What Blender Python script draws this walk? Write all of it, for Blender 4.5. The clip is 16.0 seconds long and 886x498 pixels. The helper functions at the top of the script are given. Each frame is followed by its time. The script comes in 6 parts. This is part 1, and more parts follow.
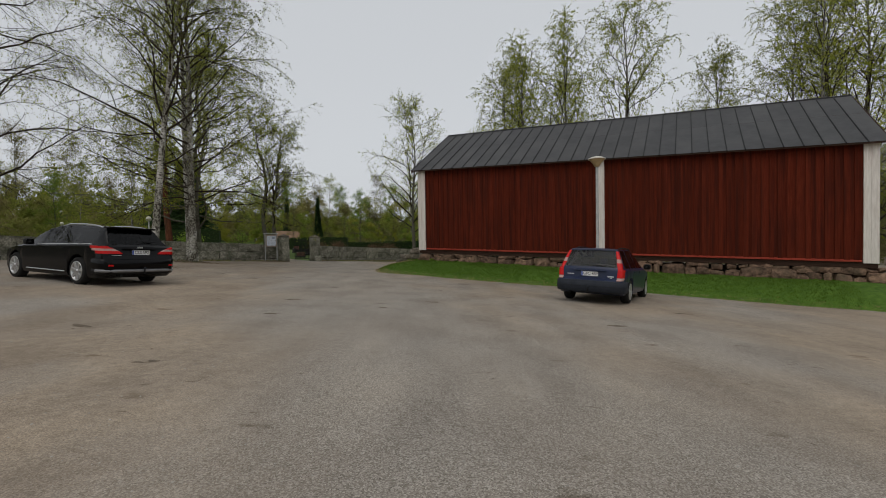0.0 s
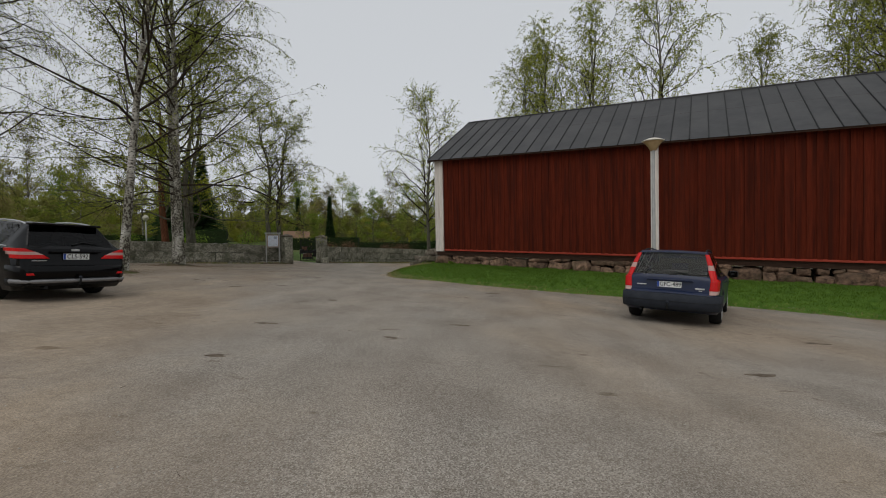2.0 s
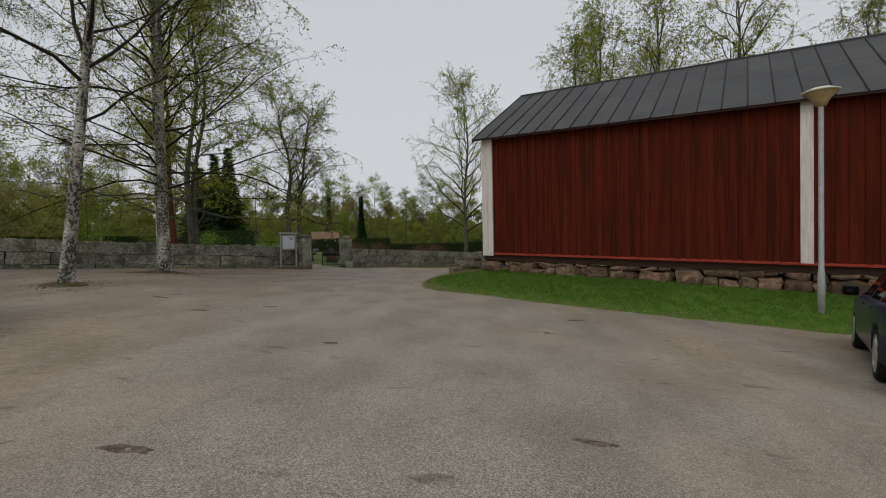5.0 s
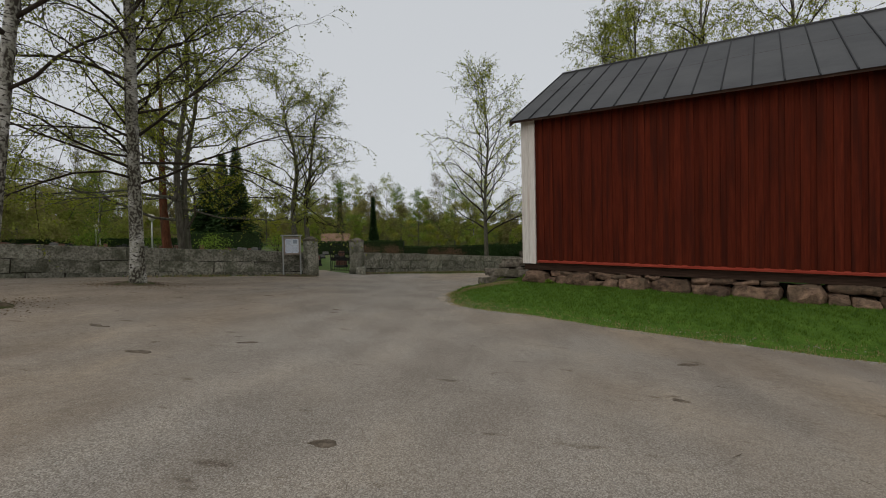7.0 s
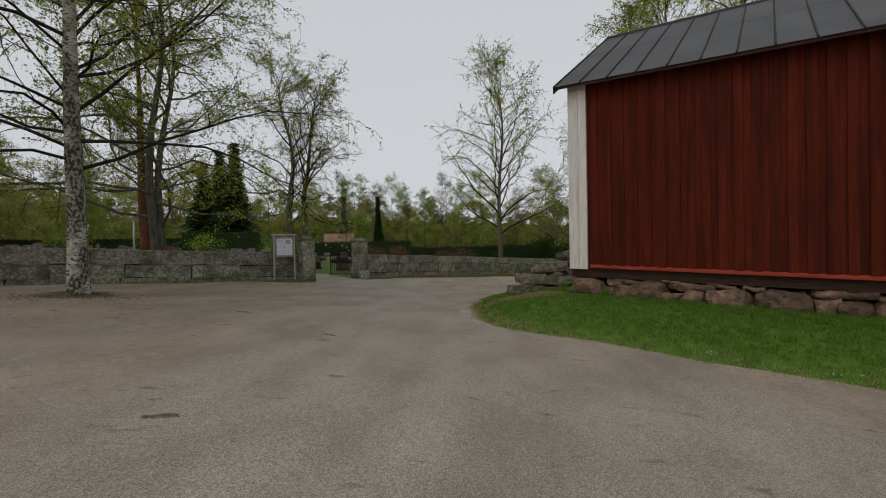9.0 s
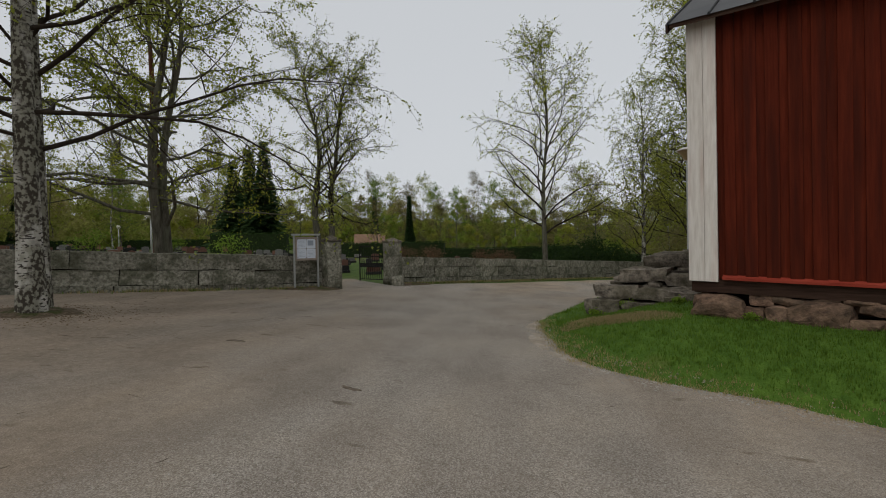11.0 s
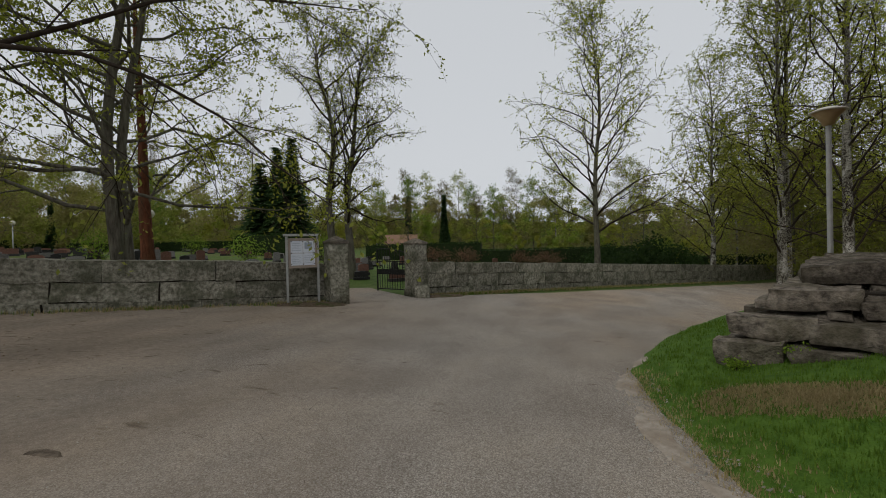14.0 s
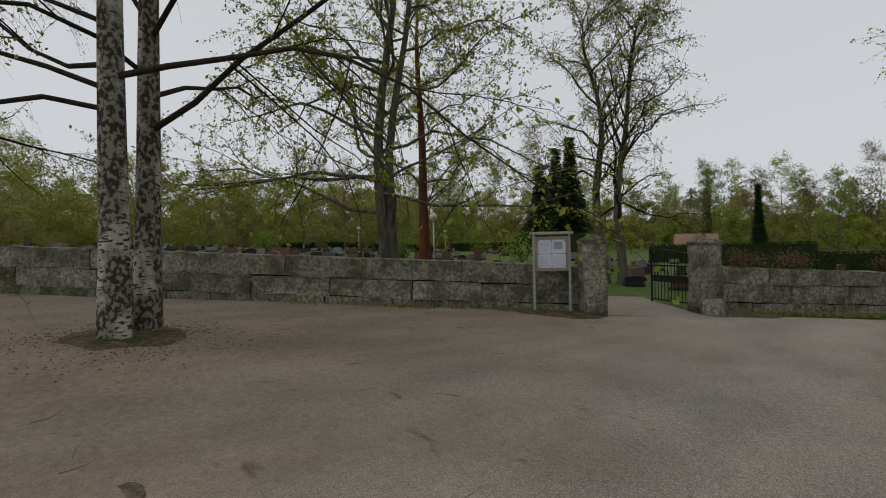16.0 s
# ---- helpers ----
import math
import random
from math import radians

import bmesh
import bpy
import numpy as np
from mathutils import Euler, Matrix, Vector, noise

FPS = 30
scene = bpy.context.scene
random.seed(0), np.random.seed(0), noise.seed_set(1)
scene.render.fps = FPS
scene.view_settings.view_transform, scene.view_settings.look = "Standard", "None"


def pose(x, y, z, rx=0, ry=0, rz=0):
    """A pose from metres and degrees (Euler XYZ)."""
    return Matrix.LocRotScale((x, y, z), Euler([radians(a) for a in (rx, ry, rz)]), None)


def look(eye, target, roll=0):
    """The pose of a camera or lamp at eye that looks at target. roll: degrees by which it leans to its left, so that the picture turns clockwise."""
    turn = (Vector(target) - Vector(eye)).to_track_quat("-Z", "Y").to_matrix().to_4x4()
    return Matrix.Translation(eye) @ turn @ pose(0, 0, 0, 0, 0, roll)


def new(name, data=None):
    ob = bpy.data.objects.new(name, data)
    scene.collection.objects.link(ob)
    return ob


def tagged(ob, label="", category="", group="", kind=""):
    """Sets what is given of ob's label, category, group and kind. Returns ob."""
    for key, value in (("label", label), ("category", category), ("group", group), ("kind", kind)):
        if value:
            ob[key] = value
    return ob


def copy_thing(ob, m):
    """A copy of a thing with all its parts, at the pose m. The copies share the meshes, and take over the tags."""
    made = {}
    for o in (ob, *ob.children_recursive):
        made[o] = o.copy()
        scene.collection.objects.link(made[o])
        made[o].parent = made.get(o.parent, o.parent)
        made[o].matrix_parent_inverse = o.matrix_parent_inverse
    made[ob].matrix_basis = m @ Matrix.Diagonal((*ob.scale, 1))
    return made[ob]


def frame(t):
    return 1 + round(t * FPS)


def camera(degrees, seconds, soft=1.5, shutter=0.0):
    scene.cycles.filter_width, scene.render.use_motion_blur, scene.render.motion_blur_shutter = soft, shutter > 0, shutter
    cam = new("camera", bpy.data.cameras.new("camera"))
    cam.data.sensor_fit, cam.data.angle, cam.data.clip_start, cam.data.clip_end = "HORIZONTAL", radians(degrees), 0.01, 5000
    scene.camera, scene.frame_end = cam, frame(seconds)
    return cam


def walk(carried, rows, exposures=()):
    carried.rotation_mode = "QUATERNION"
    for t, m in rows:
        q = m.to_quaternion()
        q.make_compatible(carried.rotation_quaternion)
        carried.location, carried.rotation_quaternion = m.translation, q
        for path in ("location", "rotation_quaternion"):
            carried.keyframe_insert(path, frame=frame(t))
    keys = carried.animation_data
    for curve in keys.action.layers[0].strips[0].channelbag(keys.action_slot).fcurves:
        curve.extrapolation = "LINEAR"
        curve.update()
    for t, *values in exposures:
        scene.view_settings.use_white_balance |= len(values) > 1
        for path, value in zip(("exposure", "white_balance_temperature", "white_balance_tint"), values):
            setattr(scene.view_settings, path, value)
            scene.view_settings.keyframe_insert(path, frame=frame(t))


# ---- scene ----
cam = camera(87.7, 16.0, soft=1.0)
METRES, EYE, TILT, LEAN, TURN = 22.1, 1.5, 0.0, 0.0, 0.0
ROWS = [
    (0.0, 0.0, 0.0, 0.0, -0.02, -1.33, 0.92),
    (0.5, -0.0048, 0.0336, 0.0, 0.33, -1.33, 0.93),
    (1.0, -0.0081, 0.0676, 0.0001, 0.67, -1.32, 0.94),
    (1.5, -0.0122, 0.1015, -0.0001, 1.19, -1.32, 1.0),
    (2.0, -0.0144, 0.1363, -0.0007, 1.65, -1.29, 1.0),
    (2.5, -0.0191, 0.1705, -0.0008, 1.86, -1.25, 0.98),
    (3.0, -0.0211, 0.2047, -0.001, 1.99, -1.23, 0.98),
    (3.5, -0.0271, 0.238, -0.0006, 2.52, -1.29, 1.15),
    (4.0, -0.0326, 0.2716, -0.0009, 3.73, -1.24, 1.13),
    (6.5, -0.0756, 0.4372, 0.0021, 6.98, -0.91, 1.01),
    (7.0, -0.0854, 0.4685, 0.0034, 7.11, -0.87, 1.03),
    (7.5, -0.0922, 0.4987, 0.0029, 7.2, -0.84, 1.03),
    (8.0, -0.1025, 0.5312, 0.0034, 7.32, -0.82, 1.08),
    (8.5, -0.111, 0.5631, 0.003, 7.48, -0.8, 1.08),
    (9.0, -0.122, 0.5955, 0.0027, 7.69, -0.77, 1.06),
    (11.5, -0.1720, 0.7461, 0.0045, 11.85, -0.6, 1.09),
    (12.0, -0.1764, 0.7737, 0.005, 11.89, -0.57, 1.07),
    (12.5, -0.1820, 0.8014, 0.0045, 11.84, -0.48, 1.09),
    (13.0, -0.1848, 0.8282, 0.0054, 11.81, -0.47, 1.17),
    (13.5, -0.1901, 0.8553, 0.0054, 12.46, -0.54, 1.34),
    (14.0, -0.1968, 0.8817, 0.0062, 15.94, -0.48, 1.35),
    (14.5, -0.1989, 0.9061, 0.0048, 20.23, -0.34, 1.33),
    (15.0, -0.204, 0.932, 0.0048, 28.3, -0.22, 1.25),
    (15.5, -0.2103, 0.9551, 0.0059, 38.38, 0.01, 1.08),
    (16.0, -0.2133, 0.9725, 0.0046, 50.3, 0.38, 1.03),
]
walk(cam, [(t, pose(0, 0, EYE, TILT, LEAN, TURN) @ pose(METRES * x, METRES * y, METRES * z, 90 + pitch, roll, yaw)) for t, x, y, z, yaw, pitch, roll in ROWS])

# ---- light: an overcast sky ----
world = bpy.data.worlds.new("overcast")
scene.world = world
world.use_nodes = True
wn, wl = world.node_tree.nodes, world.node_tree.links
sky = wn.new("ShaderNodeTexSky")
sky.sky_type, sky.sun_disc = "NISHITA", False
sky.sun_elevation, sky.sun_rotation = radians(48), radians(200)
sky.air_density, sky.dust_density = 1.0, 3.0
grey = wn.new("ShaderNodeHueSaturation")
grey.inputs["Saturation"].default_value = 0.25
cloud = wn.new("ShaderNodeMix")
cloud.data_type = "RGBA"
cloud.inputs[0].default_value = 0.8
cloud.inputs[7].default_value = (6.5, 6.75, 7.05, 1)
wl.new(sky.outputs[0], grey.inputs["Color"])
wl.new(grey.outputs[0], cloud.inputs[6])
wl.new(cloud.outputs[2], wn["Background"].inputs[0])
wn["Background"].inputs[1].default_value = 0.1
sun = new("sun", bpy.data.lights.new("sun", "SUN"))
sun.data.energy, sun.data.angle, sun.data.color = 0.6, radians(40), (1.0, 0.97, 0.92)
sun.matrix_world = look((0, 0, 60), (18, 34, 0))


# ---- materials ----
def mat(name, c1, c2, scale=6.0, rough=0.8, bump=0.2, c3=None, scale3=0.6, amount3=0.5, stretch=(1, 1, 1), fine=60.0, metal=0.0, vary=0.0, coat=0.0, cut3=(0.45, 0.65), dist=0.01, spec=0.12, edge=(0.35, 0.65)):
    """A surface of two colours mixed by grain, a third in larger patches, and a fine relief."""
    m = bpy.data.materials.new(name)
    m.use_nodes = True
    n, l = m.node_tree.nodes, m.node_tree.links
    bsdf = n["Principled BSDF"]
    tc, mp = n.new("ShaderNodeTexCoord"), n.new("ShaderNodeMapping")
    mp.inputs["Scale"].default_value = stretch
    l.new(tc.outputs["Object"], mp.inputs[0])
    info = n.new("ShaderNodeObjectInfo")
    if vary:
        off = n.new("ShaderNodeVectorMath")
        off.operation = "SCALE"
        off.inputs[0].default_value = (31, 17, 23)
        l.new(info.outputs["Random"], off.inputs["Scale"])
        l.new(off.outputs[0], mp.inputs["Location"])
    noise1 = n.new("ShaderNodeTexNoise")
    noise1.inputs["Scale"].default_value, noise1.inputs["Detail"].default_value = scale, 6
    noise1.inputs["Roughness"].default_value = 0.65
    l.new(mp.outputs[0], noise1.inputs[0])
    ramp = n.new("ShaderNodeValToRGB")
    ramp.color_ramp.elements[0].position, ramp.color_ramp.elements[1].position = edge
    ramp.color_ramp.elements[0].color, ramp.color_ramp.elements[1].color = (*c1, 1), (*c2, 1)
    l.new(noise1.outputs[0], ramp.inputs[0])
    colour = ramp.outputs[0]
    if c3:
        noise3, r3, mix = n.new("ShaderNodeTexNoise"), n.new("ShaderNodeMapRange"), n.new("ShaderNodeMix")
        noise3.inputs["Scale"].default_value, noise3.inputs["Detail"].default_value = scale3, 5
        l.new(mp.outputs[0], noise3.inputs[0])
        r3.inputs["From Min"].default_value, r3.inputs["From Max"].default_value = cut3
        r3.inputs["To Max"].default_value = amount3
        l.new(noise3.outputs[0], r3.inputs["Value"])
        mix.data_type = "RGBA"
        l.new(r3.outputs[0], mix.inputs[0])
        l.new(colour, mix.inputs[6])
        mix.inputs[7].default_value = (*c3, 1)
        colour = mix.outputs[2]
    if vary:
        hsv, rv = n.new("ShaderNodeHueSaturation"), n.new("ShaderNodeMapRange")
        rv.inputs["To Min"].default_value, rv.inputs["To Max"].default_value = 1 - vary, 1 + vary
        l.new(info.outputs["Random"], rv.inputs["Value"])
        l.new(rv.outputs[0], hsv.inputs["Value"])
        l.new(colour, hsv.inputs["Color"])
        colour = hsv.outputs[0]
    l.new(colour, bsdf.inputs["Base Color"])
    bsdf.inputs["Roughness"].default_value, bsdf.inputs["Metallic"].default_value = rough, metal
    bsdf.inputs["Coat Weight"].default_value = coat
    bsdf.inputs["Specular IOR Level"].default_value = spec
    if bump:
        nf, b = n.new("ShaderNodeTexNoise"), n.new("ShaderNodeBump")
        nf.inputs["Scale"].default_value, nf.inputs["Detail"].default_value = fine, 4
        l.new(mp.outputs[0], nf.inputs[0])
        add = n.new("ShaderNodeMath")
        add.operation = "ADD"
        l.new(nf.outputs[0], add.inputs[0])
        l.new(noise1.outputs[0], add.inputs[1])
        l.new(add.outputs[0], b.inputs["Height"])
        b.inputs["Strength"].default_value, b.inputs["Distance"].default_value = bump, dist
        l.new(b.outputs[0], bsdf.inputs["Normal"])
    return m


def leaf_mat(name, c1, c2):
    """Leaves: colour varies from leaf to leaf, and light shines through a little."""
    m = bpy.data.materials.new(name)
    m.use_nodes = True
    n, l = m.node_tree.nodes, m.node_tree.links
    bsdf = n["Principled BSDF"]
    geo, ramp = n.new("ShaderNodeNewGeometry"), n.new("ShaderNodeValToRGB")
    ramp.color_ramp.elements[0].color, ramp.color_ramp.elements[1].color = (*c1, 1), (*c2, 1)
    l.new(geo.outputs["Random Per Island"], ramp.inputs[0])
    info, hsv, rv = n.new("ShaderNodeObjectInfo"), n.new("ShaderNodeHueSaturation"), n.new("ShaderNodeMapRange")
    rv.inputs["To Min"].default_value, rv.inputs["To Max"].default_value = 0.75, 1.2
    l.new(info.outputs["Random"], rv.inputs["Value"])
    l.new(rv.outputs[0], hsv.inputs["Value"])
    l.new(ramp.outputs[0], hsv.inputs["Color"])
    l.new(hsv.outputs[0], bsdf.inputs["Base Color"])
    bsdf.inputs["Roughness"].default_value = 0.7
    bsdf.inputs["Specular IOR Level"].default_value = 0.1
    tr, mx = n.new("ShaderNodeBsdfTranslucent"), n.new("ShaderNodeMixShader")
    l.new(hsv.outputs[0], tr.inputs[0])
    mx.inputs[0].default_value = 0.45
    l.new(bsdf.outputs[0], mx.inputs[1])
    l.new(tr.outputs[0], mx.inputs[2])
    l.new(mx.outputs[0], n["Material Output"].inputs[0])
    return m


def birch_bark():
    """White papery bark with dark cross scars, and black rough bark in patches."""
    m = bpy.data.materials.new("birch_bark")
    m.use_nodes = True
    n, l = m.node_tree.nodes, m.node_tree.links
    bsdf = n["Principled BSDF"]
    tc = n.new("ShaderNodeTexCoord")

    def field(scale, stretch, detail, lo, hi):
        mp, t, r = n.new("ShaderNodeMapping"), n.new("ShaderNodeTexNoise"), n.new("ShaderNodeMapRange")
        mp.inputs["Scale"].default_value = stretch
        l.new(tc.outputs["Object"], mp.inputs[0])
        l.new(mp.outputs[0], t.inputs[0])
        t.inputs["Scale"].default_value, t.inputs["Detail"].default_value = scale, detail
        r.inputs["From Min"].default_value, r.inputs["From Max"].default_value = lo, hi
        l.new(t.outputs[0], r.inputs["Value"])
        return r.outputs[0], t.outputs[0]

    def mixed(fac, a, b):
        mx = n.new("ShaderNodeMix")
        mx.data_type = "RGBA"
        l.new(fac, mx.inputs[0])
        for socket, c in ((mx.inputs[6], a), (mx.inputs[7], b)):
            if isinstance(c, tuple):
                socket.default_value = (*c, 1)
            else:
                l.new(c, socket)
        return mx.outputs[2]

    lichen, _ = field(5.0, (1, 1, 1), 5, 0.42, 0.68)
    c = mixed(lichen, (0.5, 0.475, 0.425), (0.27, 0.26, 0.205))
    scars, h1 = field(9.0, (1.2, 1.2, 3.2), 6, 0.54, 0.58)
    c = mixed(scars, c, (0.05, 0.042, 0.033))
    flecks, h3 = field(15.0, (1.2, 1.2, 0.9), 5, 0.47, 0.56)
    rugged = mixed(flecks, (0.055, 0.046, 0.035), (0.25, 0.24, 0.19))
    rough_bark, h2 = field(1.5, (1.6, 1.6, 0.8), 8, 0.43, 0.51)
    sep, old, both = n.new("ShaderNodeSeparateXYZ"), n.new("ShaderNodeMapRange"), n.new("ShaderNodeMath")
    l.new(tc.outputs["Object"], sep.inputs[0])
    old.inputs["From Min"].default_value, old.inputs["From Max"].default_value, old.inputs["To Max"].default_value = 4.5, 9.0, 0.7
    l.new(sep.outputs[2], old.inputs["Value"])
    both.operation = "MAXIMUM"
    l.new(rough_bark, both.inputs[0])
    l.new(old.outputs[0], both.inputs[1])
    rough_bark = both.outputs[0]
    c = mixed(rough_bark, c, rugged)
    l.new(c, bsdf.inputs["Base Color"])
    bsdf.inputs["Roughness"].default_value = 0.85
    bsdf.inputs["Specular IOR Level"].default_value = 0.12
    t, b = n.new("ShaderNodeTexNoise"), n.new("ShaderNodeBump")
    t.inputs["Scale"].default_value, t.inputs["Detail"].default_value = 22, 5
    l.new(tc.outputs["Object"], t.inputs[0])
    l.new(t.outputs[0], b.inputs["Height"])
    b.inputs["Strength"].default_value, b.inputs["Distance"].default_value = 0.8, 0.03
    l.new(b.outputs[0], bsdf.inputs["Normal"])
    return m


def gravel():
    """Packed gravel: grains of many greys, sandy patches and bluer crushed stone."""
    m = bpy.data.materials.new("gravel")
    m.use_nodes = True
    n, l = m.node_tree.nodes, m.node_tree.links
    bsdf = n["Principled BSDF"]
    tc = n.new("ShaderNodeTexCoord")

    def tex(kind, scale, detail=6, stretch=None):
        t = n.new(kind)
        t.inputs["Scale"].default_value = scale
        t.inputs["Detail"].default_value = detail
        src = tc.outputs["Object"]
        if stretch:
            mp = n.new("ShaderNodeMapping")
            mp.inputs["Scale"].default_value, mp.inputs["Rotation"].default_value = stretch, (0, 0, radians(8))
            l.new(src, mp.inputs[0])
            src = mp.outputs[0]
        l.new(src, t.inputs["Vector"])
        return t

    def ramp(src, *stops):
        r = n.new("ShaderNodeValToRGB")
        e = r.color_ramp.elements
        while len(e) < len(stops):
            e.new(0.5)
        for i, (p, c) in enumerate(stops):
            e[i].position, e[i].color = p, (*c, 1)
        l.new(src, r.inputs[0])
        return r.outputs[0]

    def mixed(fac, a, b, mode="MIX"):
        mx = n.new("ShaderNodeMix")
        mx.data_type, mx.blend_type = "RGBA", mode
        if isinstance(fac, float):
            mx.inputs[0].default_value = fac
        else:
            l.new(fac, mx.inputs[0])
        l.new(a, mx.inputs[6])
        l.new(b, mx.inputs[7])
        return mx.outputs[2]

    grit = tex("ShaderNodeTexVoronoi", 115, 0)
    grains = ramp(grit.outputs["Color"], (0.0, (0.11, 0.096, 0.081)), (0.5, (0.262, 0.234, 0.2)), (1.0, (0.5, 0.458, 0.405)))
    dust = tex("ShaderNodeTexNoise", 9)
    sand = ramp(dust.outputs[0], (0.3, (0.255, 0.203, 0.15)), (0.7, (0.335, 0.27, 0.205)))
    pebble = tex("ShaderNodeTexVoronoi", 42, 0)
    spots = ramp(pebble.outputs["Distance"], (0.1, (1.35, 1.33, 1.3)), (0.2, (1, 1, 1)))
    rare = tex("ShaderNodeTexNoise", 14, 2)
    chosen = ramp(rare.outputs[0], (0.55, (0, 0, 0)), (0.6, (1, 1, 1)))
    grains = mixed(chosen, grains, mixed(1.0, grains, spots, "MULTIPLY"))
    speck = tex("ShaderNodeTexVoronoi", 130, 0)
    salt = ramp(speck.outputs["Color"], (0.15, (0.68, 0.67, 0.66)), (0.55, (1.0, 1.0, 1.0)), (0.95, (1.4, 1.4, 1.38)))
    sand = mixed(0.95, sand, mixed(1.0, sand, salt, "MULTIPLY"))
    where = tex("ShaderNodeTexNoise", 0.33, 7, (1.0, 0.55, 1.0))
    f1 = ramp(where.outputs[0], (0.38, (0.2, 0.2, 0.2)), (0.58, (0.95, 0.95, 0.95)))
    lane, off_lane, broad, strip = n.new("ShaderNodeVectorMath"), n.new("ShaderNodeMath"), n.new("ShaderNodeMath"), n.new("ShaderNodeMapRange")
    lane.operation, off_lane.operation, broad.operation = "DOT_PRODUCT", "ABSOLUTE", "MULTIPLY_ADD"
    lane.inputs[1].default_value = (0.966, 0.259, 0)
    l.new(tc.outputs["Object"], lane.inputs[0])
    shift = n.new("ShaderNodeMath")
    shift.operation = "SUBTRACT"
    shift.inputs[1].default_value = 1.35
    l.new(lane.outputs["Value"], shift.inputs[0])
    l.new(shift.outputs[0], off_lane.inputs[0])
    edge = tex("ShaderNodeTexNoise", 0.6, 5)
    broad.inputs[1].default_value = 2.4
    l.new(edge.outputs[0], broad.inputs[0])
    l.new(off_lane.outputs[0], broad.inputs[2])
    strip.inputs["From Min"].default_value, strip.inputs["From Max"].default_value = 2.2, 4.4
    strip.inputs["To Min"].default_value, strip.inputs["To Max"].default_value = 0.3, 1.0
    l.new(broad.outputs[0], strip.inputs["Value"])
    worn = n.new("ShaderNodeMath")
    worn.operation = "MULTIPLY"
    l.new(f1, worn.inputs[0])
    l.new(strip.outputs[0], worn.inputs[1])
    c = mixed(worn.outputs[0], grains, sand)
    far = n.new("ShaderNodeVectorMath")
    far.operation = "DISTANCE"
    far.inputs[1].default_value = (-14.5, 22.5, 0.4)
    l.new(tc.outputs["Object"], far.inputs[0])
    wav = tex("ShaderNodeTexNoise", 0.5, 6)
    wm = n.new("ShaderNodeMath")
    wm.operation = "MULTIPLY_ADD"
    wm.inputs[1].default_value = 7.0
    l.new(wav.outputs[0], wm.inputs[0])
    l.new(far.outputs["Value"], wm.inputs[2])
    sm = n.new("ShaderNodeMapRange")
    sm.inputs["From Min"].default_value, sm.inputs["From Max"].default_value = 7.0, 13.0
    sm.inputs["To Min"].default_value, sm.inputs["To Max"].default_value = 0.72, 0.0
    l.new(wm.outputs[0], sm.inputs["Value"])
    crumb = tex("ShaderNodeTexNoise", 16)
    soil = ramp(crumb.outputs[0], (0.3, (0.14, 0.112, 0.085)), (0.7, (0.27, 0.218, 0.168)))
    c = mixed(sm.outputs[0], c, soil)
    streak = tex("ShaderNodeTexNoise", 0.9, 5, (1.6, 0.16, 1.0))
    f2 = ramp(streak.outputs[0], (0.35, (0.94, 0.94, 0.935)), (0.65, (1.04, 1.04, 1.04)))
    c = mixed(1.0, c, f2, "MULTIPLY")
    blot = tex("ShaderNodeTexNoise", 2.6, 4, (0.7, 1.6, 1.0))
    f3 = ramp(blot.outputs[0], (0.66, (1, 1, 1)), (0.74, (0.6, 0.56, 0.52)))
    c = mixed(1.0, c, f3, "MULTIPLY")
    patch = tex("ShaderNodeTexNoise", 1.1, 6, (1.0, 0.6, 1.0))
    f4 = ramp(patch.outputs[0], (0.36, (0.86, 0.85, 0.845)), (0.52, (1.0, 1.0, 1.0)), (0.68, (1.12, 1.11, 1.09)))
    c = mixed(1.0, c, f4, "MULTIPLY")
    l.new(c, bsdf.inputs["Base Color"])
    bsdf.inputs["Roughness"].default_value = 0.93
    bsdf.inputs["Specular IOR Level"].default_value = 0.12
    h = tex("ShaderNodeTexNoise", 70, 5)
    b = n.new("ShaderNodeBump")
    b.inputs["Strength"].default_value, b.inputs["Distance"].default_value = 0.55, 0.012
    l.new(h.outputs[0], b.inputs["Height"])
    b2 = n.new("ShaderNodeBump")
    b2.inputs["Strength"].default_value, b2.inputs["Distance"].default_value = 0.25, 0.02
    l.new(dust.outputs[0], b2.inputs["Height"])
    l.new(b.outputs[0], b2.inputs["Normal"])
    l.new(b2.outputs[0], bsdf.inputs["Normal"])
    return m


def glass(name, tint, rough=0.02, ior=1.28):
    m = bpy.data.materials.new(name)
    m.use_nodes = True
    n, l = m.node_tree.nodes, m.node_tree.links
    clear, gloss, mx, fr = n.new("ShaderNodeBsdfTransparent"), n.new("ShaderNodeBsdfGlossy"), n.new("ShaderNodeMixShader"), n.new("ShaderNodeFresnel")
    clear.inputs[0].default_value = (*tint, 1)
    gloss.inputs["Roughness"].default_value = rough
    fr.inputs["IOR"].default_value = ior
    l.new(fr.outputs[0], mx.inputs[0])
    l.new(clear.outputs[0], mx.inputs[1])
    l.new(gloss.outputs[0], mx.inputs[2])
    l.new(mx.outputs[0], n["Material Output"].inputs[0])
    return m


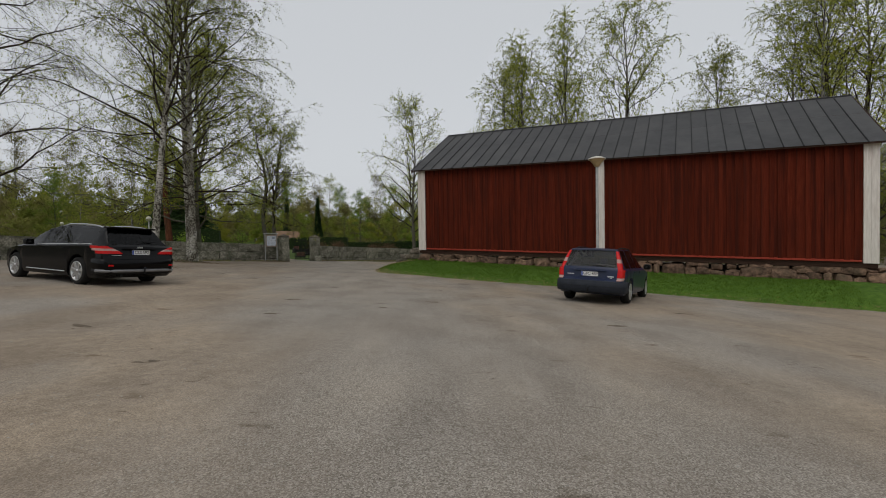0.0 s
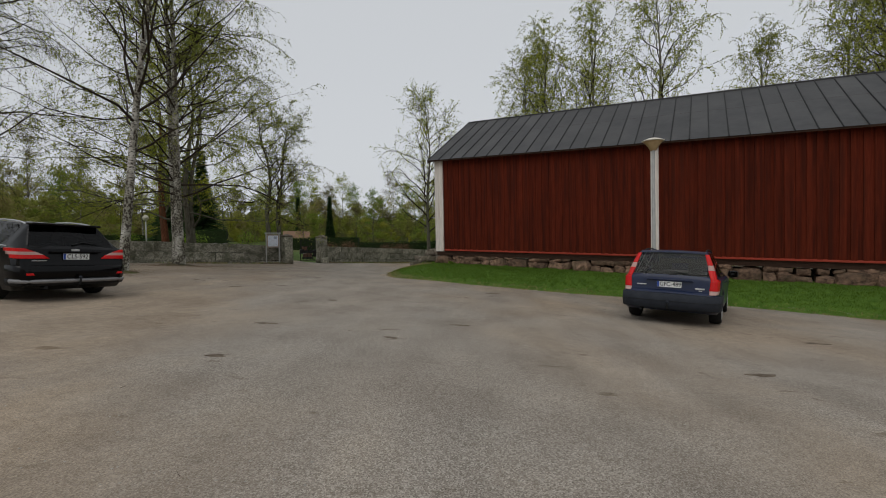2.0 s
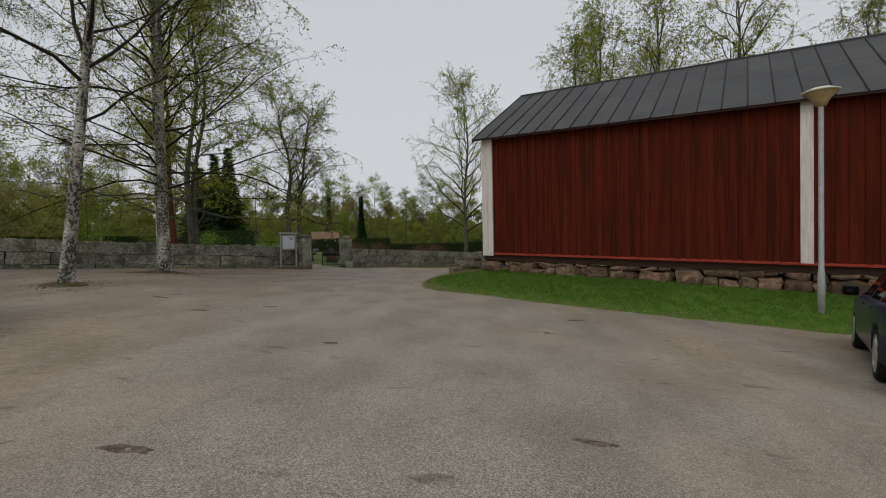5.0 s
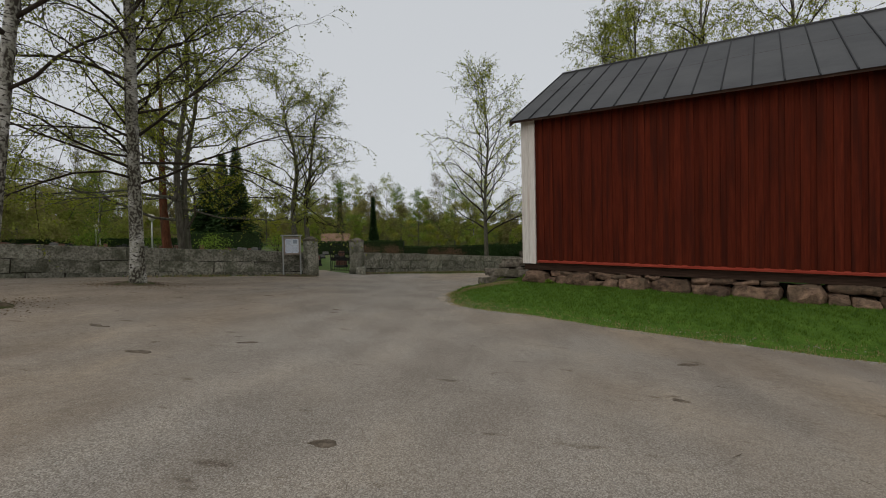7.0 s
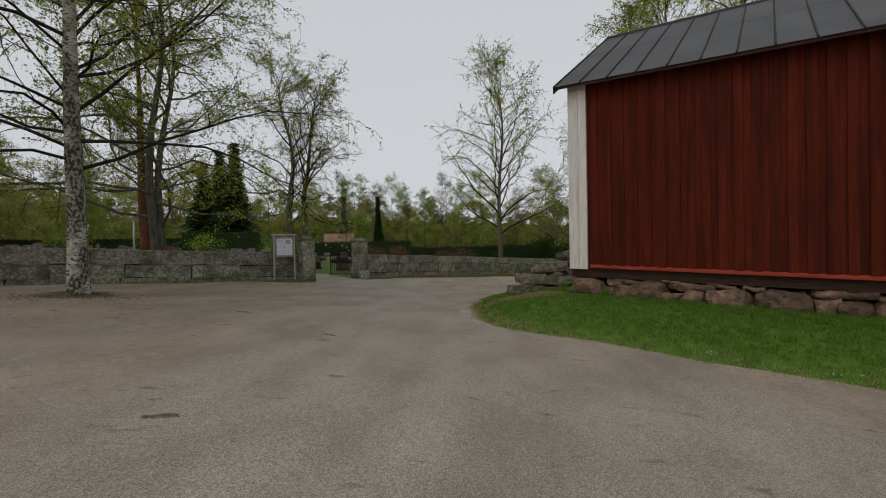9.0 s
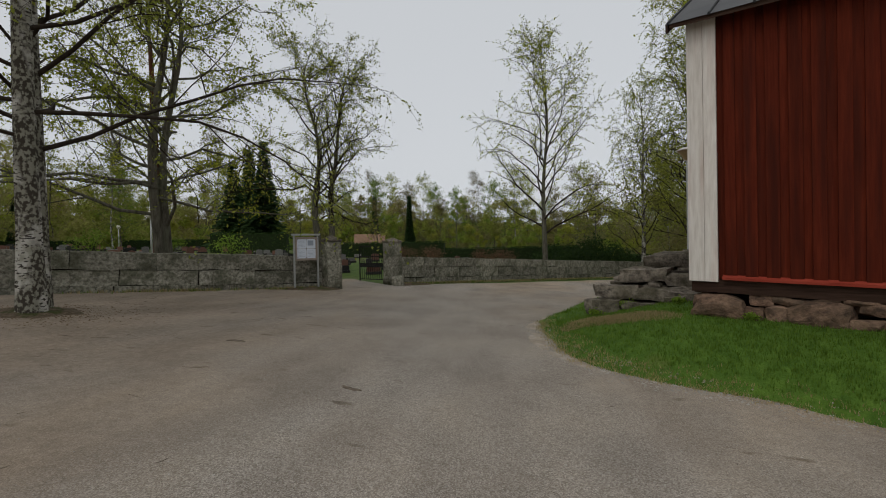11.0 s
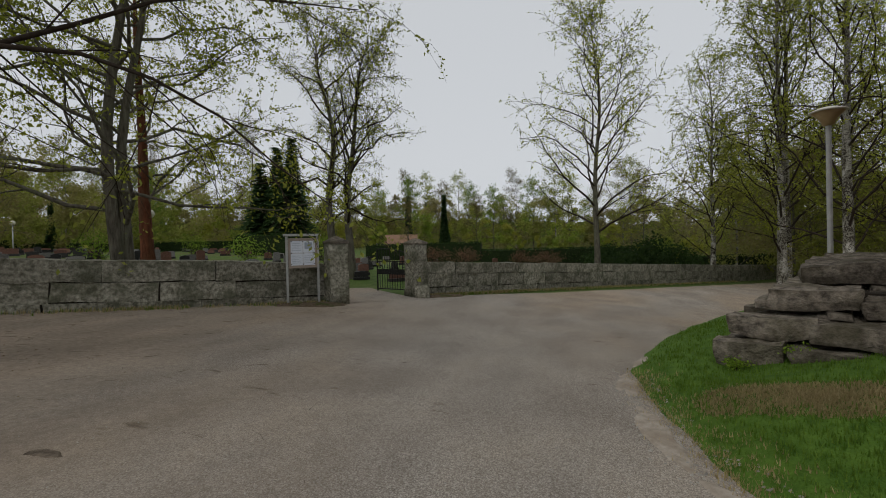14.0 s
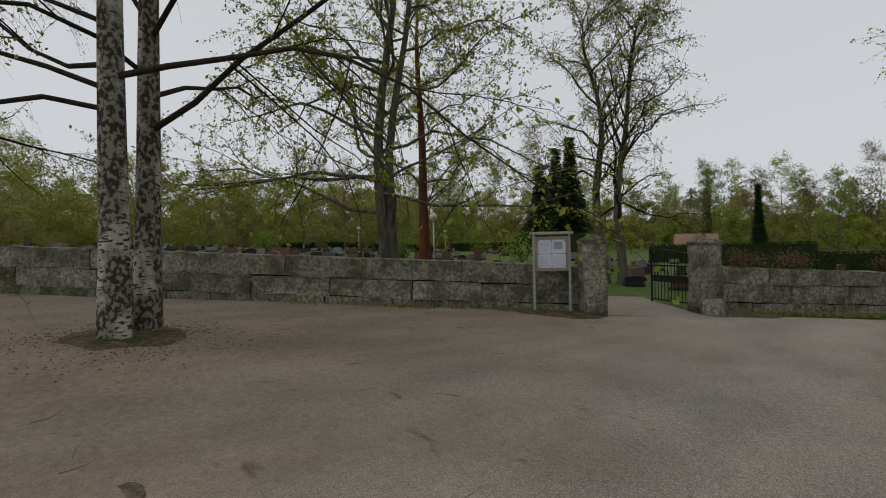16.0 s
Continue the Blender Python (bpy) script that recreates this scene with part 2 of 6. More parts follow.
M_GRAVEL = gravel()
M_LAWN = mat("meadow", (0.048, 0.085, 0.017), (0.095, 0.14, 0.032), 3.0, 0.9, 0.5, (0.12, 0.095, 0.045), 0.12, 0.6, fine=25, dist=0.05)
M_TURF = mat("turf", (0.05, 0.105, 0.013), (0.095, 0.17, 0.024), 5.0, 0.9, 0.6, (0.17, 0.13, 0.06), 0.55, 0.9, fine=40, cut3=(0.66, 0.75), dist=0.04)
M_BLADE = leaf_mat("grass_blade", (0.075, 0.145, 0.016), (0.15, 0.235, 0.035))
M_DRYGRASS = leaf_mat("dry_grass", (0.3, 0.235, 0.11), (0.46, 0.375, 0.195))
M_RED = mat("falu_red_board", (0.078, 0.0115, 0.0045), (0.115, 0.019, 0.0075), 5.0, 0.92, 0.35, (0.04, 0.009, 0.005), 1.2, 0.75, stretch=(6, 6, 0.35), fine=40, vary=0.13)
M_REDTRIM = mat("red_drip_board", (0.24, 0.032, 0.018), (0.34, 0.055, 0.032), 4.0, 0.7, 0.2, (0.25, 0.05, 0.03), 1.0, 0.6, stretch=(0.5, 4, 4))
M_WHITE = mat("white_board", (0.6, 0.545, 0.485), (0.75, 0.7, 0.64), 4.0, 0.75, 0.25, (0.5, 0.32, 0.26), 1.3, 0.5, stretch=(5, 5, 0.5), vary=0.04, cut3=(0.55, 0.8))
M_ROOF = mat("roof_sheet", (0.03, 0.0295, 0.03), (0.046, 0.045, 0.0455), 2.5, 0.55, 0.15, (0.066, 0.064, 0.063), 0.5, 0.6, metal=0.0, vary=0.12, fine=5, spec=0.3)
# darker than the sheets: the shadow along each seam is put into this colour
M_SEAM = mat("shaded_seam", (0.018, 0.018, 0.019), (0.03, 0.03, 0.03), 4.0, 0.6, 0.1)
M_TIMBER = mat("old_timber", (0.035, 0.02, 0.014), (0.07, 0.04, 0.028), 5.0, 0.9, 0.4, stretch=(0.5, 6, 6))
M_GRANITE = mat("granite", (0.118, 0.113, 0.084), (0.42, 0.395, 0.32), 13.0, 0.9, 1.0, (0.078, 0.082, 0.05), 2.4, 0.75, vary=0.2, fine=45, dist=0.03, edge=(0.36, 0.66))
M_BOULDER = mat("red_granite", (0.065, 0.042, 0.03), (0.26, 0.165, 0.11), 7.0, 0.9, 1.0, (0.1, 0.075, 0.05), 1.6, 0.7, vary=0.35, fine=35, dist=0.02)
M_SLAB = mat("grey_slab", (0.062, 0.053, 0.042), (0.29, 0.25, 0.2), 9.0, 0.9, 1.0, (0.075, 0.066, 0.04), 2.4, 0.75, vary=0.2, fine=35, dist=0.025)
M_EARTH = mat("joint_earth", (0.025, 0.022, 0.018), (0.05, 0.042, 0.032), 6.0, 0.95, 0.5)
M_BIRCH = birch_bark()
M_BARK = mat("grey_bark", (0.06, 0.053, 0.04), (0.155, 0.14, 0.108), 6.0, 0.9, 0.8, (0.12, 0.13, 0.08), 1.5, 0.6, stretch=(2, 2, 0.5), fine=30, dist=0.02)
M_REDBARK = mat("red_bark", (0.07, 0.025, 0.013), (0.16, 0.06, 0.03), 6.0, 0.9, 0.8, (0.05, 0.035, 0.02), 1.5, 0.6, stretch=(2, 2, 0.5), fine=30, dist=0.02)
M_TWIG = mat("twig_bark", (0.024, 0.018, 0.013), (0.052, 0.04, 0.03), 8.0, 0.9, 0.0)
M_TWIGGREY = mat("far_twig_bark", (0.07, 0.062, 0.05), (0.12, 0.105, 0.08), 3.0, 0.9, 0.0)
M_LEAF = leaf_mat("spring_leaf", (0.21, 0.25, 0.025), (0.42, 0.45, 0.06))
M_LEAFYEL = leaf_mat("yellow_green_leaf", (0.22, 0.24, 0.02), (0.42, 0.42, 0.05))
M_LEAFBIRCH = leaf_mat("birch_leaf", (0.16, 0.185, 0.03), (0.3, 0.32, 0.062))
M_LEAFBROWN = leaf_mat("bud_brown_leaf", (0.13, 0.115, 0.04), (0.22, 0.19, 0.07))
M_LEAFGREEN = leaf_mat("fresh_green_leaf", (0.12, 0.2, 0.02), (0.24, 0.34, 0.045))
M_NEEDLE = leaf_mat("spruce_needle", (0.033, 0.068, 0.026), (0.085, 0.14, 0.05))
M_HEDGE = leaf_mat("hedge_leaf", (0.02, 0.045, 0.012), (0.05, 0.085, 0.022))
# a darker copy of the hedge green: the shade between leaves as colour
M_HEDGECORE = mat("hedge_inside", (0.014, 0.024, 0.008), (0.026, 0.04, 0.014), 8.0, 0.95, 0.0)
M_RUSSET = leaf_mat("russet_shrub", (0.11, 0.06, 0.035), (0.2, 0.12, 0.07))
M_IRON = mat("black_iron", (0.012, 0.012, 0.012), (0.022, 0.021, 0.02), 8.0, 0.5, 0.1)
M_GALV = mat("galvanised_steel", (0.36, 0.36, 0.35), (0.46, 0.46, 0.44), 6.0, 0.5, 0.1, metal=0.3)
M_LAMPTOP = mat("lamp_hood", (0.62, 0.58, 0.5), (0.72, 0.68, 0.6), 5.0, 0.5, 0.05)
M_LAMPAMBER = mat("lamp_bowl", (0.42, 0.29, 0.15), (0.5, 0.36, 0.2), 5.0, 0.35, 0.05)
M_GLOBE = mat("opal_globe", (0.5, 0.47, 0.38), (0.58, 0.54, 0.44), 3.0, 0.3, 0.0)
M_PAPER = mat("paper_notice", (0.62, 0.66, 0.72), (0.7, 0.74, 0.8), 4.0, 0.8, 0.0)
M_INK = mat("grey_print", (0.3, 0.34, 0.4), (0.36, 0.4, 0.46), 20.0, 0.8, 0.0)
M_BOARDFACE = mat("notice_backing", (0.3, 0.24, 0.2), (0.36, 0.3, 0.25), 6.0, 0.8, 0.1)
M_STONEDARK = mat("dark_gravestone", (0.02, 0.02, 0.02), (0.05, 0.048, 0.045), 20.0, 0.3, 0.05, vary=0.5)
M_STONEGREY = mat("grey_gravestone", (0.14, 0.13, 0.125), (0.26, 0.25, 0.24), 20.0, 0.6, 0.2, vary=0.4)
M_STONERED = mat("red_gravestone", (0.13, 0.06, 0.045), (0.22, 0.12, 0.09), 20.0, 0.4, 0.1, vary=0.3)
M_TILE = mat("red_tile_roof", (0.17, 0.1, 0.065), (0.28, 0.18, 0.12), 4.0, 0.85, 0.3)
M_HOUSE = mat("brown_house_wall", (0.17, 0.07, 0.035), (0.24, 0.1, 0.05), 4.0, 0.85, 0.2)
M_MOSS = mat("moss_litter", (0.07, 0.05, 0.03), (0.17, 0.13, 0.09), 16.0, 0.95, 0.9, (0.045, 0.06, 0.012), 3.0, 0.8, cut3=(0.5, 0.6), fine=40, dist=0.03)


# ---- helpers of the place ----
def link(name, bm, material, smooth=False):
    me = bpy.data.meshes.new(name)
    bm.to_mesh(me)
    bm.free()
    for mm in (material if isinstance(material, (list, tuple)) else (material,)):
        me.materials.append(mm)
    if smooth:
        me.polygons.foreach_set("use_smooth", [True] * len(me.polygons))
    return new(name, me)


def under(ob, parent, label=""):
    ob.parent = parent
    if label:
        tagged(ob, label)
    return ob


def part(name, bm, material, parent, label="", smooth=False):
    return under(link(name, bm, material, smooth), parent, label)


def raw(name, verts, faces, material, parent=None, smooth=False):
    me = bpy.data.meshes.new(name)
    me.from_pydata(verts, [], faces)
    me.materials.append(material)
    if smooth:
        me.polygons.foreach_set("use_smooth", [True] * len(me.polygons))
    ob = new(name, me)
    if parent:
        ob.parent = parent
    return ob


def empty(name, m, label="", category="", group="", kind=""):
    ob = new(name)
    ob.matrix_world = m
    return tagged(ob, label, category, group, kind)


def box(bm, x0, x1, y0, y1, z0, z1, m=None):
    vs = [bm.verts.new((x, y, z)) for z in (z0, z1) for x, y in ((x0, y0), (x1, y0), (x1, y1), (x0, y1))]
    for f in ((3, 2, 1, 0), (4, 5, 6, 7), (0, 1, 5, 4), (1, 2, 6, 5), (2, 3, 7, 6), (3, 0, 4, 7)):
        bm.faces.new([vs[i] for i in f])
    if m:
        for v in vs:
            v.co = m @ v.co
    return vs


def boxed(x0, x1, y0, y1, z0, z1, bevel=0.0):
    bm = bmesh.new()
    box(bm, x0, x1, y0, y1, z0, z1)
    if bevel:
        bmesh.ops.bevel(bm, geom=bm.edges[:], offset=bevel, segments=2, affect="EDGES", profile=0.6)
    return bm


def lathe(profile, sides=20):
    """A turned body round z from (radius, height) pairs."""
    bm = bmesh.new()
    rings = []
    for r, z in profile:
        rings.append([bm.verts.new((max(r, 1e-4) * math.cos(2 * math.pi * i / sides), max(r, 1e-4) * math.sin(2 * math.pi * i / sides), z)) for i in range(sides)])
    for a, b in zip(rings, rings[1:]):
        for i in range(sides):
            bm.faces.new((a[i], a[(i + 1) % sides], b[(i + 1) % sides], b[i]))
    bm.faces.new(rings[0][::-1])
    bm.faces.new(rings[-1])
    return bm


def tube(points, radii, sides=8):
    v, f = [], []
    add_tube(v, f, [Vector(p) for p in points], radii, sides)
    bm = bmesh.new()
    vs = [bm.verts.new(c) for c in v]
    for q in f:
        bm.faces.new([vs[i] for i in q])
    return bm


def add_tube(verts, faces, pts, radii, sides):
    start = len(verts)
    n = len(pts)
    for k in range(n):
        d = pts[min(k + 1, n - 1)] - pts[max(k - 1, 0)]
        d = d.normalized() if d.length > 1e-6 else Vector((0, 0, 1))
        side = d.cross(Vector((0, 0, 1)) if abs(d.z) < 0.9 else Vector((1, 0, 0))).normalized()
        up = side.cross(d)
        r = radii[k]
        for i in range(sides):
            a = 2 * math.pi * i / sides
            c = pts[k] + side * (r * math.cos(a)) + up * (r * math.sin(a))
            verts.append((c.x, c.y, c.z))
    for k in range(n - 1):
        for i in range(sides):
            j = (i + 1) % sides
            faces.append((start + k * sides + i, start + k * sides + j, start + (k + 1) * sides + j, start + (k + 1) * sides + i))


def stone(lx, ly, lz, seed, round_=0.25, rough=0.06, cuts=2):
    """A hewn stone of about that size, its middle at the origin."""
    bm = bmesh.new()
    box(bm, -0.5, 0.5, -0.5, 0.5, -0.5, 0.5)
    bmesh.ops.subdivide_edges(bm, edges=bm.edges[:], cuts=cuts, use_grid_fill=True)
    o = Vector((seed * 7.31, seed * 3.17, seed * 1.93))
    for v in bm.verts:
        p = v.co.copy()
        q = p.normalized() * 0.62
        p = p.lerp(q, round_)
        p = Vector((p.x * lx, p.y * ly, p.z * lz))
        p += noise.noise_vector(p * 1.7 + o) * rough * 1.1 + noise.noise_vector(p * 5 + o) * rough * 0.55
        v.co = p
    return bm


# ---- the lie of the land ----
def plane_z(x, y):
    """The yard falls to the east and north, levels out far away, swells over the birches' roots and lies higher behind the wall."""
    beyond = min(1.0, max(0.0, (-((x + 10.0) * 0.792 - (y - 32.2) * 0.61) - 1.5) / 9.0))
    return 0.36 * beyond * beyond * (3 - 2 * beyond) + 0.19 * math.exp(-((x + 11.6) ** 2 + (y - 20.0) ** 2) / 14.0) + 0.262 - 0.0605 * 50 * math.tanh(x / 50) - 0.0265 * 70 * math.tanh(y / 70)


def spaced(lo, hi, step, far):
    """Coordinates with even steps between lo and hi and growing ones out to far."""
    a = list(np.arange(lo, hi + step / 2, step))
    g, s = step, hi
    while s < far:
        g *= 1.35
        s += g
        a.append(s)
    g, s = step, lo
    while s > -far:
        g *= 1.35
        s -= g
        a.insert(0, s)
    return a


def sheet(name, xs, ys, height, material, place=None, keep=None):
    verts, faces = [], []
    for y in ys:
        for x in xs:
            px, py = place(x, y) if place else (x, y)
            verts.append((px, py, height(px, py)))
    w = len(xs)
    for j in range(len(ys) - 1):
        for i in range(w - 1):
            q = (j * w + i, j * w + i + 1, (j + 1) * w + i + 1, (j + 1) * w + i)
            if keep is None or keep(*[sum(verts[k][c] for k in q) / 4 for c in (0, 1)]):
                faces.append(q)
    return raw(name, verts, faces, material, smooth=True)


GATE = (-10.0, 32.2)
ALONG = Vector((0.61, 0.792))
ACROSS = Vector((0.792, -0.61))


def uneven(x, y):
    return 0.02 * noise.noise(Vector((x * 0.35, y * 0.35, 0))) + 0.012 * noise.noise(Vector((x * 1.1, y * 1.1, 3)))


ground = sheet("ground", spaced(-60, 60, 4, 1500), spaced(-20, 110, 4, 1500), lambda x, y: plane_z(x, y) - 0.05, M_LAWN)
tagged(ground, "green spring meadow with brown leaf litter", "ground", kind="structure")
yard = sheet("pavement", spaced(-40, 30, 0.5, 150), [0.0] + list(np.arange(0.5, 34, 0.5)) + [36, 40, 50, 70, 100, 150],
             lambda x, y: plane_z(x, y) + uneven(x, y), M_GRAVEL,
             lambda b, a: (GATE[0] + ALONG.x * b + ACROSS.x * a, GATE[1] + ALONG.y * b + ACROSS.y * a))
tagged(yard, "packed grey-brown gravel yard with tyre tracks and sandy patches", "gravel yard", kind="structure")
gate_path = sheet("gate_path", list(np.arange(-1.3, 1.31, 0.26)), list(np.arange(-3.9, 0.6, 0.4)), lambda x, y: plane_z(x, y) + 0.0, M_GRAVEL,
                  lambda b, a: (GATE[0] + ALONG.x * b + ACROSS.x * a * 0.8, GATE[1] + ALONG.y * b + ACROSS.y * a * 0.8))
tagged(gate_path, "light gravel path running in through the gate", "path", kind="structure")


# ---- the red barn ----
BARN = pose(-1.19, 23.95, 0, 0, 0, -27.84)
LENGTH, DEPTH, SAG = 17.95, 8.0, -0.0285
SILL, EAVE, RIDGE = 0.98, 5.0, 7.41


def barn_xy(u, w):
    p = BARN @ Vector((u, w, 0))
    return p.x, p.y


def barn_uw(x, y):
    p = BARN.inverted() @ Vector((x, y, 0))
    return p.x, p.y


def sag(bm):
    for v in bm.verts:
        v.co.z += SAG * v.co.x
    return bm


barn = empty("barn", BARN, "long red timber barn with white corners and black sheet roof", "barn")
bm = bmesh.new()
for u0, u1, w0, w1 in ((0.05, LENGTH - 0.05, 0.03, 0.15), (0.05, LENGTH - 0.05, DEPTH - 0.15, DEPTH - 0.03), (0.05, 0.17, 0.15, DEPTH - 0.15), (LENGTH - 0.17, LENGTH - 0.05, 0.15, DEPTH - 0.15)):
    box(bm, u0, u1, w0, w1, SILL - 0.02, EAVE + 0.15)
for u0, u1 in ((0.03, 0.15), (LENGTH - 0.15, LENGTH - 0.03)):
    tri = [[bm.verts.new((u, w, z)) for w, z in ((0.1, EAVE + 0.1), (DEPTH - 0.1, EAVE + 0.1), (DEPTH / 2, RIDGE - 0.12))] for u in (u0, u1)]
    bm.faces.new(tri[0]), bm.faces.new(tri[1][::-1])
    for i in range(3):
        j = (i + 1) % 3
        bm.faces.new((tri[0][i], tri[0][j], tri[1][j], tri[1][i]))
barn_wall = part("wall", sag(bm), M_RED, barn)
bm = bmesh.new()
box(bm, -0.02, LENGTH + 0.02, 0.03, 0.25, SILL - 0.23, SILL - 0.025)
box(bm, -0.02, LENGTH + 0.02, DEPTH - 0.25, DEPTH, SILL - 0.27, SILL - 0.025)
box(bm, -0.02, 0.23, 0.25, DEPTH - 0.25, SILL - 0.27, SILL - 0.025)
box(bm, LENGTH - 0.23, LENGTH + 0.02, 0.25, DEPTH - 0.25, SILL - 0.27, SILL - 0.025)
part("sill_beam", sag(bm), M_TIMBER, barn, "dark old timber sill beam")
bm = bmesh.new()
box(bm, 0.42, LENGTH - 0.42, -0.075, 0.02, SILL - 0.02, SILL + 0.055)
for v in bm.verts:
    if v.co.z > SILL and v.co.y < 0:
        v.co.z -= 0.035
part("drip_board", sag(bm), M_REDTRIM, barn, "brighter red sloping drip board")


def board_mesh(name, w, t, z0, z1, material, bow=0.0):
    """One upright board, slightly sprung, its foot at the origin."""
    bm = bmesh.new()
    n = 6
    rows = []
    for k in range(n + 1):
        z = z0 + (z1 - z0) * k / n
        e = bow * math.sin(math.pi * k / n)
        rows.append([bm.verts.new(c) for c in ((-w / 2 + e, 0, z), (-w / 2 + e + 0.004, -t, z), (w / 2 + e - 0.004, -t, z), (w / 2 + e, 0, z))])
    for a, b in zip(rows, rows[1:]):
        for i in range(3):
            bm.faces.new((a[i], a[i + 1], b[i + 1], b[i]))
    bm.faces.new(rows[0][::-1]), bm.faces.new(rows[-1])
    me = bpy.data.meshes.new(name)
    bm.to_mesh(me)
    bm.free()
    me.materials.append(material)
    return me


rnd = random.Random(5)
under_boards = [board_mesh("under_board", 0.2, 0.012, SILL + 0.04, EAVE + 0.12, M_RED, 0.004 * s) for s in (-1, 1)]
over_boards = [board_mesh("board", w, t, SILL + 0.04 - 0.02 * s, EAVE + 0.12, M_RED, 0.005 * s) for s, w, t in ((-1, 0.15, 0.028), (0, 0.165, 0.032), (1, 0.155, 0.026), (2, 0.17, 0.03))]
PITCH = 0.268
count = int((LENGTH - 0.8) / PITCH)
for k in range(count + 1):
    u = 0.4 + (k + 0.5) * (LENGTH - 0.8) / (count + 1)
    for meshes, depth, shift in ((under_boards, 0.028, 0.5), (over_boards, 0.012, 0.0)):
        b = new("board", rnd.choice(meshes))
        b.parent = barn
        uu = u + shift * PITCH + rnd.uniform(-0.008, 0.008)
        b.location = (uu, depth, SAG * uu + rnd.uniform(-0.006, 0.006))
        b.rotation_euler = (0, radians(rnd.uniform(-0.12, 0.12)), 0)
for k in range(24):
    w = 0.45 + k * (DEPTH - 0.7) / 23.5
    top = EAVE + (RIDGE - EAVE) * (1 - abs(w - DEPTH / 2) / (DEPTH / 2)) - 0.1
    b = new("board", board_mesh("gable_board", 0.16, 0.03, SILL, top, M_RED))
    b.parent, b.location, b.rotation_euler = barn, (0.04, w, 0), (0, 0, radians(-90))
# corner boards: two broad white planks on each face, one white plank in the middle
for u0, widths in ((-0.045, (0.23, 0.18)), (LENGTH - 0.38, (0.2, 0.22))):
    x = u0
    for w in widths:
        part("corner_board", sag(boxed(x, x + w - 0.004, -0.05, 0.02, SILL - 0.06, EAVE + 0.1, 0.006)), M_WHITE, barn, "white-painted corner plank, paint wearing")
        x += w
for u0 in (-0.05, LENGTH + 0.012):
    for w0 in (-0.01, 0.19):
        part("corner_board", sag(boxed(u0, u0 + 0.038, w0 + 0.03, w0 + 0.22, SILL - 0.06, EAVE + 0.1, 0.006)), M_WHITE, barn, "white-painted corner plank, paint wearing")
part("middle_board", sag(boxed(8.9, 9.16, -0.055, 0.0, SILL - 0.02, EAVE + 0.1, 0.006)), M_WHITE, barn, "white-painted plank halfway along the wall")
# roof: boarding, sheets with standing seams, fascia
OVER, GABLE = 0.26, 0.24
RISE = (RIDGE - EAVE) / (DEPTH / 2)


def roof_z(w):
    return EAVE + 0.16 + RISE * min(w, DEPTH - w)


bm = bmesh.new()
for side in (0, 1):
    vs = []
    for u in (-GABLE, LENGTH + GABLE):
        for w, dz in ((-OVER, 0), (DEPTH / 2, 0), (DEPTH / 2, -0.07), (-OVER, -0.07)):
            vs.append(bm.verts.new((u, w if side == 0 else DEPTH - w, roof_z(w) + dz)))
    for f in ((0, 1, 5, 4), (1, 2, 6, 5), (2, 3, 7, 6), (3, 0, 4, 7), (0, 3, 2, 1), (4, 5, 6, 7)):
        bm.faces.new([vs[i] for i in f])
roof = part("roof", sag(bm), M_TIMBER, barn, "dark roof boarding under the sheets")
SHEETS = 32
step = (LENGTH + 2 * GABLE + 0.04) / SHEETS
slope = math.hypot(1, RISE)
run = DEPTH / 2 + OVER + 0.03
for side in (0, 1):
    for k in range(SHEETS):
        u0 = -GABLE - 0.02 + k * step
        for r in range(2 if side == 0 else 1):
            bm = bmesh.new()
            a0, a1 = (-OVER - 0.03 + run * (0.56 * r if side == 0 else 0), -OVER - 0.03 + run * ((0.56 if r == 0 else 1.0) if side == 0 else 1.0))
            nu, nw = 4, 4
            g = []
            for j in range(nw + 1):
                w = a0 + (a1 - a0) * j / nw
                row = []
                for i in range(nu + 1):
                    u = u0 + 0.012 + (step - 0.024) * i / nu
                    dz = 0.012 + 0.004 * r + 0.007 * noise.noise(Vector((u * 2.5, w * 2.5, side * 9)))
                    row.append(bm.verts.new((u, w if side == 0 else DEPTH - w, roof_z(w) + dz)))
                g.append(row)
            for j in range(nw):
                for i in range(nu):
                    bm.faces.new((g[j][i], g[j][i + 1], g[j + 1][i + 1], g[j + 1][i]))
            part("roof_sheet", sag(bm), M_ROOF, roof, smooth=True)
        # the seam strip, coloured dark to carry its own shadow line
        bm = bmesh.new()
        vs = []
        for w in (-OVER - 0.03, DEPTH / 2):
            for du, dz in ((-0.02, 0.0), (0.02, 0.0), (0.011, 0.045), (-0.011, 0.045)):
                vs.append(bm.verts.new((u0 + du, w if side == 0 else DEPTH - w, roof_z(w) + dz)))
        for f in ((0, 1, 5, 4), (1, 2, 6, 5), (2, 3, 7, 6), (3, 0, 4, 7), (0, 3, 2, 1), (4, 5, 6, 7)):
            bm.faces.new([vs[i] for i in f])
        part("seam", sag(bm), M_SEAM, roof)
part("ridge_cap", sag(boxed(-GABLE - 0.03, LENGTH + GABLE + 0.03, DEPTH / 2 - 0.07, DEPTH / 2 + 0.07, roof_z(DEPTH / 2) - 0.03, roof_z(DEPTH / 2) + 0.045, 0.02)), M_ROOF, roof)
